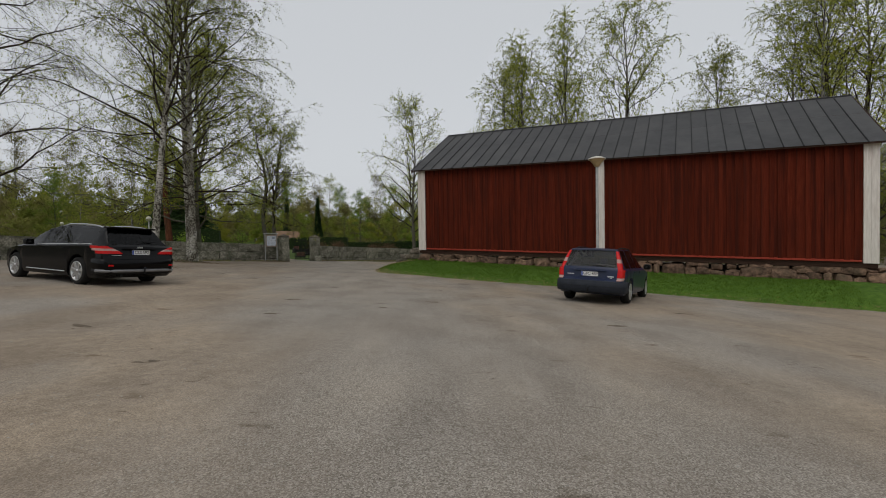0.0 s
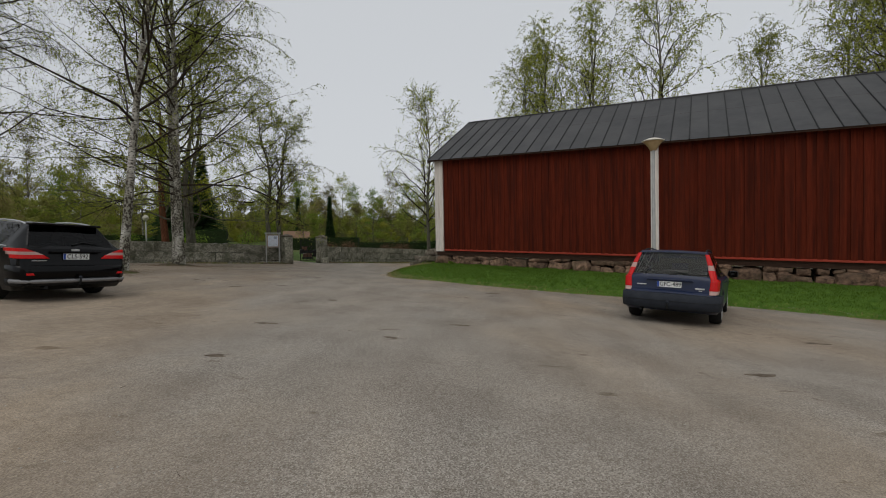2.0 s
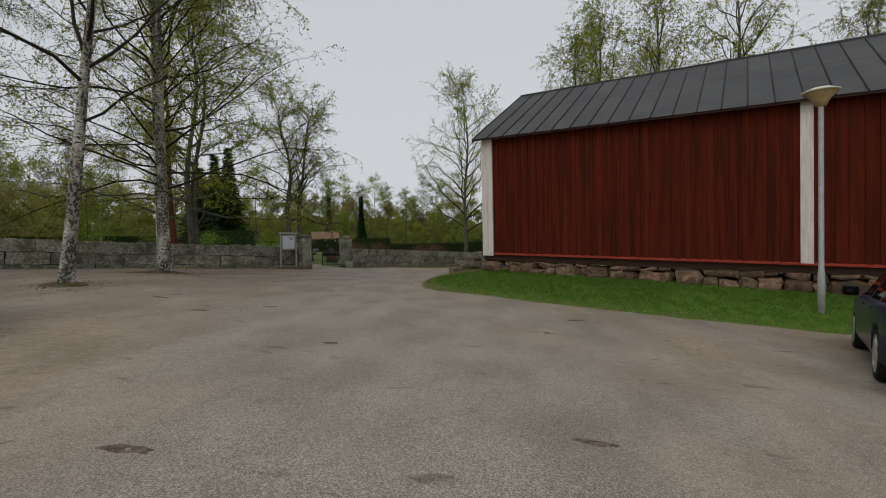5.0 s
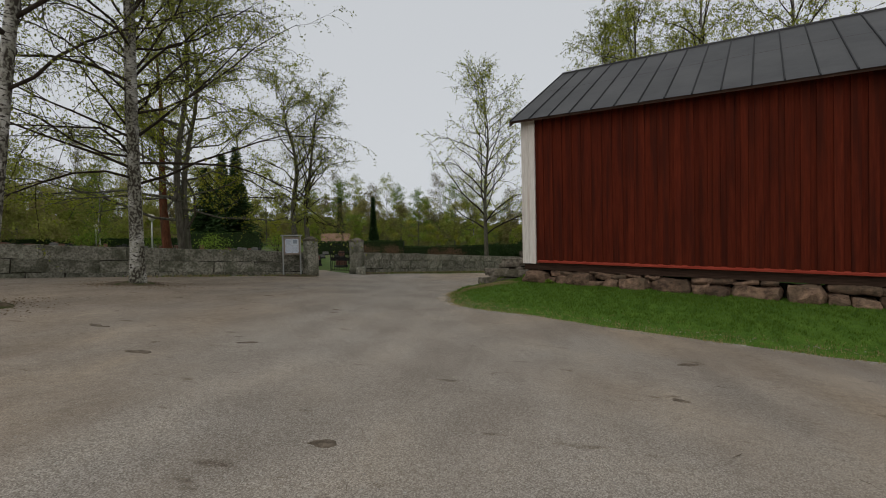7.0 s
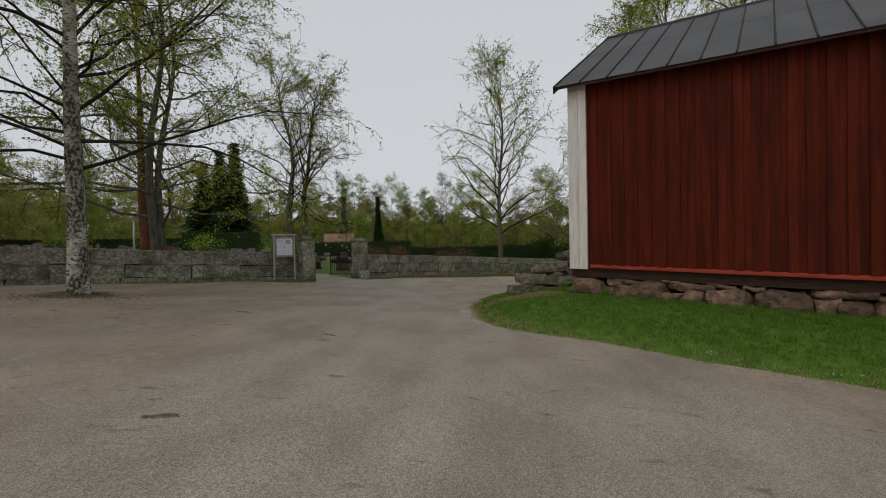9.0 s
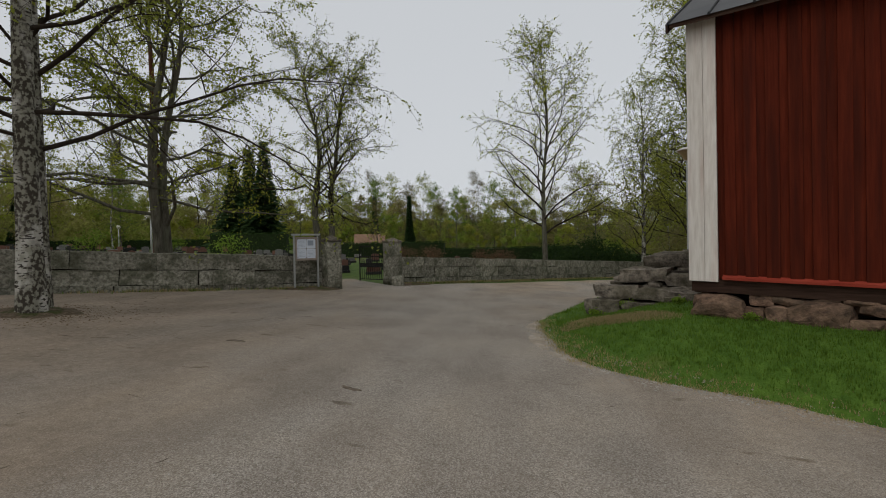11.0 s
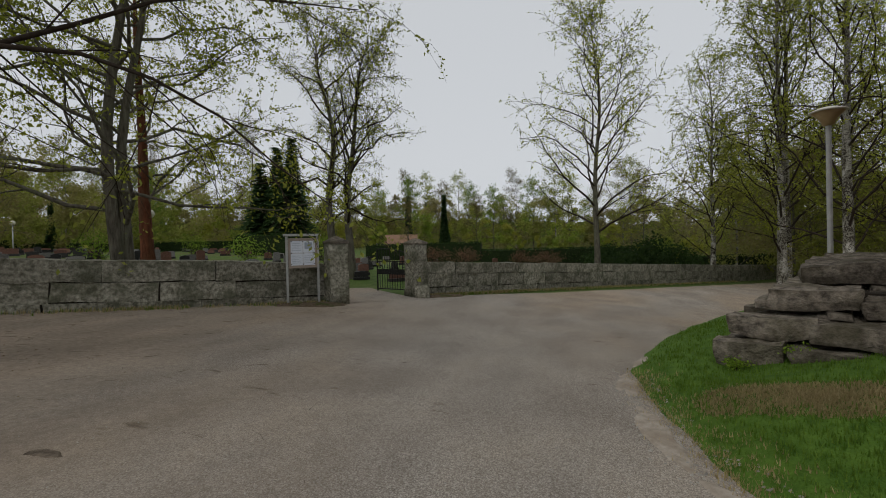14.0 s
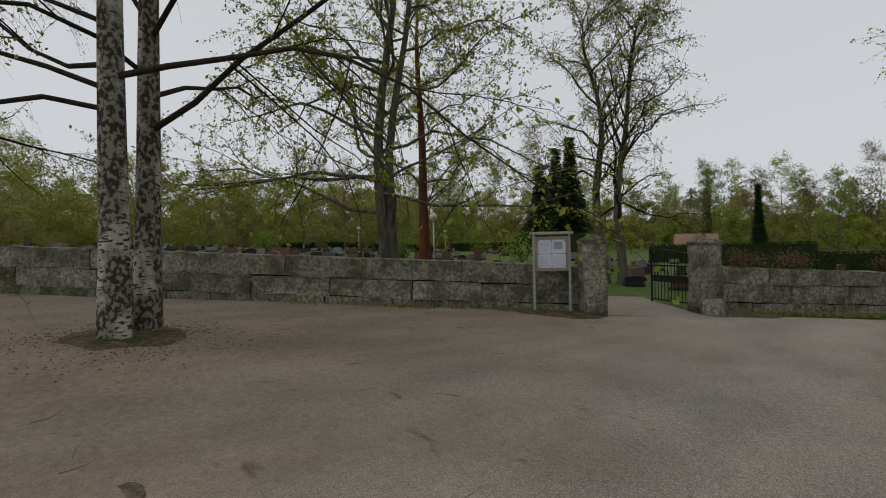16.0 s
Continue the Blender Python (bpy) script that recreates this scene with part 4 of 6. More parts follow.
# ---- trees ----
def tree_geometry(seed, height, radius, clear=0.2, limbs=26, reach=0.33, rise=35, droop=0.25, subs=7, twigs=5, twig_len=0.7, leaf=0.045, leaves=3, lean=(0, 0), crook=0.3, stems=((0, 0, 1.0),), taper=1.0, sides=9, twig_r=0.006, first=None, thick=0.0065, lod=0, bend=0.2):
    """Grows stems, limbs, branches, twigs and leaves. Returns four (verts, faces) pairs."""
    r = random.Random(seed)
    out = {k: ([], []) for k in ("trunk", "limb", "twig", "leaf")}

    def grow(p, d, length, n, bend, sag_):
        pts = [p.copy()]
        d = d.normalized()
        for k in range(n):
            d = (d + Vector((r.gauss(0, bend), r.gauss(0, bend), r.gauss(0, bend) - sag_ * (k + 1) / n))).normalized()
            p = p + d * (length / n)
            pts.append(p)
        return pts

    def leaf_at(p):
        v, f = out["leaf"]
        s = leaf * r.uniform(0.6, 1.35)
        a = Vector((r.gauss(0, 1), r.gauss(0, 1), r.gauss(0, 1))).normalized()
        b = a.cross(Vector((r.gauss(0, 1), r.gauss(0, 1), r.gauss(0, 1)))).normalized()
        i = len(v)
        if lod:
            p = p + Vector((r.gauss(0, 0.22), r.gauss(0, 0.22), r.gauss(0, 0.18)))
        for c in ((p - a * s, p + b * s * 0.7, p + a * s) if lod else (p - a * s, p + b * s * 0.55, p + a * s, p - b * s * 0.55)):
            v.append((c.x, c.y, c.z))
        f.append((i, i + 1, i + 2) if lod else (i, i + 1, i + 2, i + 3))

    for ox, oy, share in stems:
        H = height * share
        n = 12
        pts, p = [], Vector((ox, oy, -0.15))
        wob = Vector((r.uniform(-1, 1), r.uniform(-1, 1), 0)) * crook * 0.1
        for k in range(n + 1):
            t = k / n
            q = Vector((ox + (lean[0] + ox * 0.9) * t * H * 0.1, oy + (lean[1] + oy * 0.9) * t * H * 0.1, -0.15 + t * H))
            q += Vector((noise.noise(Vector((seed, t * 2.2, ox))), noise.noise(Vector((seed + 9, t * 2.2, oy))), 0)) * crook * (t ** 0.8) * 1.6
            pts.append(q)
        rad = [radius * share * ((1 - 0.93 * (k / n) ** taper) + 0.22 * max(0, 1 - k * 1.3)) for k in range(n + 1)]
        fine, frad = [], []
        for k in range(n):
            for s in range(3):
                fine.append(pts[k].lerp(pts[k + 1], s / 3))
                frad.append((rad[k] + (rad[k + 1] - rad[k]) * s / 3) * (1 + 0.16 * noise.noise(Vector((k * 3 + s, seed, 1)))))
        fine.append(pts[-1]), frad.append(rad[-1])
        add_tube(*out["trunk"], fine, frad, sides)
        nl = max(4, int(limbs * share))
        for j in range(nl):
            t = clear + (1 - clear) * ((j + r.random() * 0.8) / nl) ** 0.9
            t = min(t, 0.985)
            k = min(int(t * n), n - 1)
            base = pts[k].lerp(pts[k + 1], t * n - k)
            az = j * 2.399 + r.uniform(-0.5, 0.5)
            led = first and j < len(first) and not ox and not oy
            if led:
                az = radians(first[j][0])
                t = first[j][3]
                k = min(int(t * n), n - 1)
                base = pts[k].lerp(pts[k + 1], t * n - k)
            fall = 1 - (t - clear) / (1 - clear)
            L = height * reach * (0.28 + 0.72 * fall ** 0.6) * r.uniform(0.75, 1.15)
            el = radians(rise + 30 * (1 - fall) + r.uniform(-10, 10))
            if led:
                L, el = first[j][1], radians(first[j][2])
            d = Vector((math.cos(az) * math.cos(el), math.sin(az) * math.cos(el), math.sin(el)))
            limb = grow(base, d, L, 7, bend * (0.85 if led else 1), 0.03 if led else droop * 0.3)
            r0 = min(rad[k] * 0.5, thick * L + 0.008)
            add_tube(*out["limb"], limb[::2] + [limb[-1]] if lod else limb, [r0, r0 * 0.75, r0 * 0.5, r0 * 0.3, r0 * 0.15] if lod else [r0 * (1 - 0.85 * i / 7) for i in range(8)], 3 if lod else 6)
            for s in range(subs):
                u = 0.22 + 0.78 * (s + r.random()) / subs
                i = min(int(u * 7), 6)
                bp = limb[i].lerp(limb[i + 1], u * 7 - i)
                ld = (limb[i + 1] - limb[i]).normalized()
                sd = (ld + Vector((r.gauss(0, 0.6), r.gauss(0, 0.6), r.gauss(0.1, 0.45)))).normalized()
                BL = L * r.uniform(0.22, 0.45) * (1.15 - 0.5 * u)
                branch = grow(bp, sd, BL, 4, bend, droop * 0.5)
                br = max(r0 * (1 - 0.8 * u) * 0.45, twig_r * 1.3)
                add_tube(*out["limb"], branch[::2] if lod else branch, [br, br * 0.7, br * 0.4] if lod else [br * (1 - 0.6 * i / 4) for i in range(5)], 3 if lod else 4)
                for w in range(twigs):
                    q = (w + r.random()) / twigs
                    i2 = min(int(q * 4), 3)
                    tp = branch[i2].lerp(branch[i2 + 1], q * 4 - i2)
                    td = ((branch[i2 + 1] - branch[i2]).normalized() + Vector((r.gauss(0, 0.8), r.gauss(0, 0.8), r.gauss(0, 0.6) - droop * 0.8))).normalized()
                    tl = twig_len * r.uniform(0.5, 1.4)
                    twig = grow(tp, td, tl, 3, 0.14, droop * 2.6)
                    (lod and w % 3) or add_tube(*out["twig"], twig[::3] if lod else twig, [twig_r, twig_r * 0.4] if lod else [twig_r, twig_r * 0.8, twig_r * 0.6, twig_r * 0.35], 3)
                    for _ in range(leaves):
                        a = r.random() * 2.999
                        i3 = int(a)
                        leaf_at(twig[i3].lerp(twig[i3 + 1], a - i3) + Vector((r.gauss(0, 0.05), r.gauss(0, 0.05), r.gauss(0, 0.05))))
    return out


def make_tree(name, m, label, group, geo, bark, limb_mat, twig_mat, leaf_material, category="tree"):
    t = empty(name, m, label, category, group)
    raw("trunk", *geo["trunk"], bark, t, True)
    raw("branchwork", *geo["limb"], limb_mat, t, True)
    tagged(raw("fine_branchwork", *geo["twig"], twig_mat, t), kind="stuff")
    tagged(raw("crown", *geo["leaf"], leaf_material, t), kind="stuff")
    return t


def stand(x, y, turn=0.0, scale=1.0, sink=0.05):
    return pose(x, y, plane_z(x, y) - sink, 0, 0, turn) @ Matrix.Scale(scale, 4)


BIRCH = dict(droop=0.3, rise=40, leaf=0.036, leaves=9, twig_len=0.75, twig_r=0.004)
# the twin birch before the wall, and its neighbour
make_tree("birch", stand(-11.92, 22.03), "tall twin-stemmed silver birch with dark scarred bark and thin spring leaf", "birches in the yard",
          tree_geometry(3, 17, 0.19, clear=0.17, limbs=44, reach=0.35, subs=9, twigs=7, stems=((0, 0, 1.0), (-0.34, 0.36, 0.95)), crook=0.22, first=((50, 6.0, 6, 0.21), (230, 5.5, 14, 0.2), (250, 5, 4, 0.185), (215, 5, 10, 0.22), (240, 5, 22, 0.25), (25, 5.5, 24, 0.29), (120, 4.5, 20, 0.33)), thick=0.0058, **BIRCH), M_BIRCH, M_TWIG, M_TWIG, M_LEAFBIRCH)
make_tree("birch", stand(-11.0, 17.4), "tall silver birch leaning over the gravel yard", "birches in the yard",
          tree_geometry(8, 16, 0.15, clear=0.25, limbs=40, reach=0.33, subs=9, twigs=6, lean=(0.8, 0.6), crook=0.2, **BIRCH), M_BIRCH, M_TWIG, M_TWIG, M_LEAFBIRCH)
make_tree("birch", stand(-19.0, 18.3), "big weeping birch with long dark boughs over the yard", "birches in the yard",
          tree_geometry(14, 17, 0.32, clear=0.17, limbs=40, reach=0.4, subs=11, twigs=9, crook=0.4, droop=0.36, rise=22, thick=0.008, leaf=0.034, leaves=5, twig_len=0.9, twig_r=0.005), M_BIRCH, M_TWIG, M_TWIG, M_LEAFBIRCH)
# behind the wall
make_tree("linden", stand(-15.04, 28.15), "broad grey-barked tree with fresh yellow-green leaves behind the wall", "churchyard trees",
          tree_geometry(23, 13.5, 0.175, clear=0.16, thick=0.008, bend=0.26, limbs=30, reach=0.42, rise=24, droop=0.03, subs=9, twigs=6, leaf=0.044, leaves=12, twig_r=0.0045, twig_len=0.6, stems=((0, 0, 1.0), (0.1, 0.14, 0.9)), crook=0.6, first=((205, 7, 4, 0.18), (225, 6.5, 12, 0.25), (190, 6.5, 20, 0.33), (30, 5.5, 8, 0.22), (50, 5.5, 18, 0.3), (215, 6, 28, 0.42))), M_BARK, M_BARK, M_TWIG, M_LEAF)
make_tree("maple", stand(-19.3, 32.7), "reddish-barked tree with yellow-green spring leaves behind the wall", "churchyard trees",
          tree_geometry(29, 12.5, 0.25, clear=0.17, thick=0.01, bend=0.26, limbs=24, reach=0.36, rise=30, droop=0.03, subs=8, twigs=6, leaf=0.044, leaves=12, twig_r=0.0045, twig_len=0.55, lean=(-0.6, 0.3), crook=0.7), M_REDBARK, M_BARK, M_TWIG, M_LEAFYEL)
make_tree("rowan", stand(-13.9, 37.3), "fork-stemmed dark tree with sparse opening leaves beside the gate", "churchyard trees",
          tree_geometry(31, 11.0, 0.2, clear=0.22, thick=0.011, bend=0.28, limbs=26, reach=0.44, rise=40, droop=0.02, subs=9, twigs=7, leaf=0.042, leaves=5, twig_len=0.5, stems=((-0.22, -0.15, 1.0), (0.3, 0.2, 0.95)), crook=0.8), M_BARK, M_TWIG, M_TWIG, M_LEAF)
big = make_tree("birch", stand(-3.05, 48.5), "tall grey-barked birch in thin leaf standing beyond the wall", "far birches",
                tree_geometry(37, 15.5, 0.2, clear=0.17, thick=0.01, bend=0.17, limbs=38, reach=0.42, rise=34, droop=0.06, subs=8, twigs=6, leaf=0.06, leaves=5, twig_len=0.8, twig_r=0.008, crook=0.4), M_BARK, M_TWIG, M_TWIG, M_LEAF)
dense = make_tree("birch", stand(8.0, 45.5), "tall dense birch with hanging twigs behind the barn", "far birches",
                  tree_geometry(41, 20, 0.26, clear=0.1, limbs=42, reach=0.4, rise=36, droop=0.2, subs=7, twigs=5, leaf=0.056, leaves=13, twig_len=1.0, twig_r=0.008, crook=0.5), M_BIRCH, M_TWIG, M_TWIG, M_LEAF)
for x, y, turn, s in ((17.5, 44, 70, 1.2), (25, 42, 160, 0.95), (31, 37, 250, 1.15), (38, 38, 310, 1.15), (28.5, 34.5, 190, 1.1), (33, 36, 40, 1.2), (30.5, 40, 280, 1.1), (4.5, 54, 120, 0.72), (11.5, 43, 20, 1.05), (14, 52, 220, 1.0), (6.8, 49.5, 200, 1.0), (9.5, 56, 40, 1.1)):
    copy_thing(dense, stand(x, y, turn, s))

# spruces
def spruce_geometry(seed, height, spread):
    r = random.Random(seed)
    trunk, needles = ([], []), ([], [])
    add_tube(*trunk, [Vector((0, 0, height * k / 8 - 0.1)) for k in range(9)], [0.16 * (1 - 0.97 * k / 8) for k in range(9)], 7)
    v, f = needles
    g = max(1.0, spread / 1.9)
    z = height * 0.06
    while z < height * 0.99:
        t = z / height
        R = spread * (1 - t) ** 1.2 * r.uniform(0.85, 1.12) + 0.05
        for b in range(max(6, int(20 * (1 - t) + 5))):
            a = r.uniform(0, 6.283)
            L = R * r.uniform(0.75, 1.12)
            d = Vector((math.cos(a), math.sin(a), 0))
            side = Vector((-d.y, d.x, 0))
            n = max(3, int(L * 9 / g))
            for s in range(n):
                u = (s + r.random()) / n
                p = d * (L * u) + Vector((0, 0, z + 0.1 * L * u - 0.3 * L * u * u + r.gauss(0, 0.03)))
                for e in (-1, 1):
                    w = g * (0.2 * (1.2 - u) * r.uniform(0.6, 1.3) + 0.1)
                    q = p + side * e * w + d * w * 0.9 + Vector((0, 0, r.uniform(-0.16, 0.05)))
                    i = len(v)
                    c = d * (0.075 * g) + Vector((0, 0, r.uniform(-0.05, 0.05)))
                    v.extend([tuple(p - c), tuple(p + c), tuple(q + c * 0.6), tuple(q - c * 0.4)])
                    f.append((i, i + 1, i + 2, i + 3))
        z += g * (0.1 + 0.08 * (1 - t) * r.random())
    return trunk, needles


def make_spruce(m, seed, height, spread):
    t = empty("spruce", m, "dark green pointed spruce in the churchyard", "spruce", "churchyard spruces")
    trunk, needles = spruce_geometry(seed, height, spread)
    raw("trunk", *trunk, M_BARK, t, True)
    raw("crown", *needles, M_NEEDLE, t)
    return t


make_spruce(stand(-34.75, 64.8), 5, 13.0, 3.3)
make_spruce(stand(-36.9, 65.2), 6, 12.2, 3.2)
make_spruce(stand(-38.9, 64.9), 7, 10.4, 3.5)
thin = make_spruce(stand(-31.0, 92.0), 8, 9.5, 1.1)
copy_thing(thin, stand(-27, 100, 50, 1.1))
copy_thing(thin, stand(-68, 62, 50, 0.7))

# the far wood: a few kinds of tree, repeated
kinds = []
for i, (h, leafm, lf, n_leaf, rs) in enumerate(((15, M_LEAFBIRCH, 0.125, 16, 35), (14, M_LEAFBROWN, 0.12, 16, 40), (16, M_LEAF, 0.125, 16, 33), (13, M_LEAFGREEN, 0.125, 17, 30), (17, M_LEAFBROWN, 0.11, 16, 45))):
    g = tree_geometry(60 + i, h, 0.15, clear=0.06, limbs=24, reach=0.38, rise=rs, droop=0.12, subs=5, twigs=3, leaf=lf, leaves=n_leaf, twig_len=1.2, twig_r=0.016, crook=0.5, sides=5, lod=1)
    kinds.append(((h, leafm), g))
wood = random.Random(77)
made = {}


def wood_tree(i, x, y, s):
    m = stand(x, y, wood.uniform(0, 360), s)
    if i not in made:
        (h, leafm), g = kinds[i]
        made[i] = make_tree("deciduous_tree", m, "slender spring tree in the far wood", "far wood", g, M_BIRCH if i in (0, 4) else M_BARK, M_TWIGGREY, M_TWIGGREY, leafm)
    else:
        copy_thing(made[i], m)


for k in range(88):
    a = -100 + 160 * (k + wood.random()) / 88
    d = wood.uniform(88, 135)
    i = wood.choice((0, 0, 1, 1, 2, 3, 4))
    wood_tree(i, -4 + d * math.sin(radians(a)), 18 + d * math.cos(radians(a)), wood.uniform(0.85, 1.25))
for k in range(20):
    a = 14 + 44 * (k + wood.random()) / 20
    d = wood.uniform(42, 80)
    i = wood.choice((0, 1, 1, 2, 4))
    wood_tree(i, -4 + d * math.sin(radians(a)), 18 + d * math.cos(radians(a)), wood.uniform(0.6, 0.95))
for x, y, i, s in ((-40, 40, 1, 0.6), (-36, 46, 0, 0.55), (-52, 62, 3, 0.7), (-44, 70, 2, 0.7), (-58, 44, 0, 0.8), (-20, 62, 1, 0.45), (-14, 66, 1, 0.5)):
    wood_tree(i, x, y, s)


def far_leaf(name, c1, c2, c3):
    """Far foliage: the colour changes from leaf to leaf and from crown to crown."""
    m = leaf_mat(name, c1, c2)
    n, l = m.node_tree.nodes, m.node_tree.links
    tc, t, r, mx = n.new("ShaderNodeTexCoord"), n.new("ShaderNodeTexNoise"), n.new("ShaderNodeMapRange"), n.new("ShaderNodeMix")
    t.inputs["Scale"].default_value, t.inputs["Detail"].default_value = 0.13, 2
    l.new(tc.outputs["Object"], t.inputs[0])
    r.inputs["From Min"].default_value, r.inputs["From Max"].default_value, r.inputs["To Max"].default_value = 0.42, 0.6, 0.85
    l.new(t.outputs[0], r.inputs["Value"])
    mx.data_type = "RGBA"
    hsv = n["Hue/Saturation/Value"]
    old = hsv.inputs["Color"].links[0].from_socket
    l.new(r.outputs[0], mx.inputs[0])
    l.new(old, mx.inputs[6])
    mx.inputs[7].default_value = (*c3, 1)
    l.new(mx.outputs[2], hsv.inputs["Color"])
    return m


def wood_mass(seed, trees, r0, r1, a0, a1, low, high, leaf, per, material, label, skirt=0.1, wide=(0.28, 0.46)):
    """A belt of far trees: each crown is built of rounded clumps of small leaves, with gaps between."""
    g = np.random.default_rng(seed)
    parts_ = []
    for k in range(trees):
        a, d = radians(a0 + (a1 - a0) * (k + g.random()) / trees), g.uniform(r0, r1)
        x, y = -4 + d * math.sin(a), 18 + d * math.cos(a)
        H = g.uniform(low, high)
        W = H * g.uniform(*wide)
        n = 12
        q = g.uniform(skirt, 0.95, n)
        env = W * np.sqrt(np.clip(1.02 - ((q - 0.42) / 0.6) ** 2, 0.03, 1))
        th, rr = g.uniform(0, 2 * math.pi, n), np.sqrt(g.random(n)) * env * 0.8
        centre = np.stack([x + rr * np.cos(th), y + rr * np.sin(th), plane_z(x, y) + q * H], 1)
        size = W * g.uniform(0.22, 0.42, n)
        pick = g.integers(0, n, per)
        dirs = g.normal(size=(per, 3))
        dirs /= np.linalg.norm(dirs, axis=1)[:, None]
        p = centre[pick] + dirs * (size[pick] * g.random(per) ** 0.45)[:, None] * np.array((1, 1, 0.8))
        u, w = g.normal(size=(per, 3)), g.normal(size=(per, 3))
        u *= (leaf * g.uniform(0.5, 1.3, per) / np.linalg.norm(u, axis=1))[:, None]
        w *= (leaf * g.uniform(0.4, 1.0, per) / np.linalg.norm(w, axis=1))[:, None]
        parts_.append(np.stack([p - u, p + w, p + u], 1).reshape(-1, 3))
    v = np.concatenate(parts_)
    f = np.arange(len(v)).reshape(-1, 3)
    tagged(raw("far_wood", v.tolist(), f.tolist(), material), label, "far wood", kind="stuff")


# leaf colours raised for distance: the pale aerial haze is put into them
M_FAROLIVE = far_leaf("far_olive_leaf", (0.165, 0.19, 0.038), (0.33, 0.35, 0.075), (0.28, 0.235, 0.1))
M_FARGREEN = far_leaf("far_green_leaf", (0.19, 0.27, 0.042), (0.35, 0.43, 0.07), (0.38, 0.36, 0.06))
M_FARBROWN = far_leaf("far_budding_leaf", (0.21, 0.185, 0.09), (0.34, 0.3, 0.145), (0.23, 0.25, 0.075))
backdrop_v, backdrop_f = [], []
for k in range(361):
    a = radians(-125 + 0.6 * k)
    d = 158 + 4 * noise.noise(Vector((k * 0.3, 2, 0)))
    x, y = -4 + d * math.sin(a), 18 + d * math.cos(a)
    top = 9.0 + 2.6 * noise.noise(Vector((k * 0.11, 5, 0))) + 2.6 * noise.noise(Vector((k * 0.47, 9, 0))) + 1.2 * noise.noise(Vector((k * 1.3, 1, 0)))
    for z in (-6.0, top * 0.5, top):
        backdrop_v.append((x, y, plane_z(x, y) + z))
for k in range(360):
    for j in range(2):
        backdrop_f.append((k * 3 + j, k * 3 + 3 + j, k * 3 + 4 + j, k * 3 + 1 + j))
M_FARWOOD = mat("far_wood", (0.085, 0.09, 0.036), (0.19, 0.195, 0.07), 0.6, 0.95, 0.0, (0.06, 0.075, 0.02), 0.05, 0.8, stretch=(1, 1, 0.35))
tagged(raw("backdrop", backdrop_v, backdrop_f, M_FARWOOD), "dim olive-brown wall of distant woodland", "distant wood", kind="structure")
wood_mass(1, 130, 118, 150, -110, 75, 9, 16, 0.42, 1300, M_FARBROWN, "brown-grey belt of budding far woodland")
wood_mass(2, 120, 100, 128, -110, 75, 7, 14, 0.36, 1300, M_FAROLIVE, "olive green belt of far woodland in young leaf")
wood_mass(3, 90, 86, 104, -110, 75, 3, 8, 0.28, 900, M_FARGREEN, "bright young undergrowth along the far wood", 0.05, (0.3, 0.5))
wood_mass(6, 90, 58, 95, -104, -42, 6, 12, 0.26, 1300, M_FAROLIVE, "tall olive woodland beyond the graves")
wood_mass(5, 46, 36, 62, 15, 56, 8, 14, 0.16, 2300, M_FAROLIVE, "olive green birch foliage beyond the road")
wood_mass(4, 70, 50, 82, 14, 70, 9, 15, 0.26, 1400, M_FARBROWN, "dim brown-green woodland beyond the road")


# ---- hedges, shrubs, graves, the cottage ----
def hedge(points, w, h, seed, label):
    r = random.Random(seed)
    e = empty("hedge", pose(points[0][0], points[0][1], 0), label, "hedge", "clipped hedges")
    core, v, f = bmesh.new(), [], []
    ox, oy = points[0]
    for (ax, ay), (bx, by) in zip(points, points[1:]):
        L, ang = math.hypot(bx - ax, by - ay), math.atan2(by - ay, bx - ax)
        zm = plane_z((ax + bx) / 2, (ay + by) / 2)
        box(core, 0, L, -w / 2 + 0.1, w / 2 - 0.1, -0.2, h - 0.08, pose(ax - ox, ay - oy, zm, 0, 0, math.degrees(ang)))
        for _ in range(int(L * 110)):
            s, q, z = r.uniform(0, L), r.choice((-1, 1)) * w / 2 * r.uniform(0.85, 1.05), r.uniform(0, h)
            if r.random() < 0.4:
                q, z = r.uniform(-w / 2, w / 2), h + r.uniform(-0.08, 0.06)
            c = Vector((ax - ox + s * math.cos(ang) - q * math.sin(ang), ay - oy + s * math.sin(ang) + q * math.cos(ang), zm + z))
            a = Vector((r.gauss(0, 1), r.gauss(0, 1), r.gauss(0, 1))).normalized() * 0.09
            b = a.cross(Vector((r.gauss(0, 1), r.gauss(0, 1), r.gauss(0, 1)))).normalized() * 0.06
            i = len(v)
            v += [tuple(c - a), tuple(c + b), tuple(c + a), tuple(c - b)]
            f.append((i, i + 1, i + 2, i + 3))
    # a solid dark core stands in for the shaded depth of the hedge
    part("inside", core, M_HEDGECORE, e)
    raw("foliage", v, f, M_HEDGE, e)


hedge([(-22, 57), (-12, 58), (0, 61), (14, 68)], 1.4, 1.45, 1, "long clipped dark green hedge in the churchyard")
hedge([(-35, 56), (-28, 58)], 1.2, 1.9, 2, "clipped dark green hedge among the graves")
hedge([(-75, 40), (-68, 60), (-52, 78)], 1.2, 1.2, 3, "low clipped hedge beyond the graves")


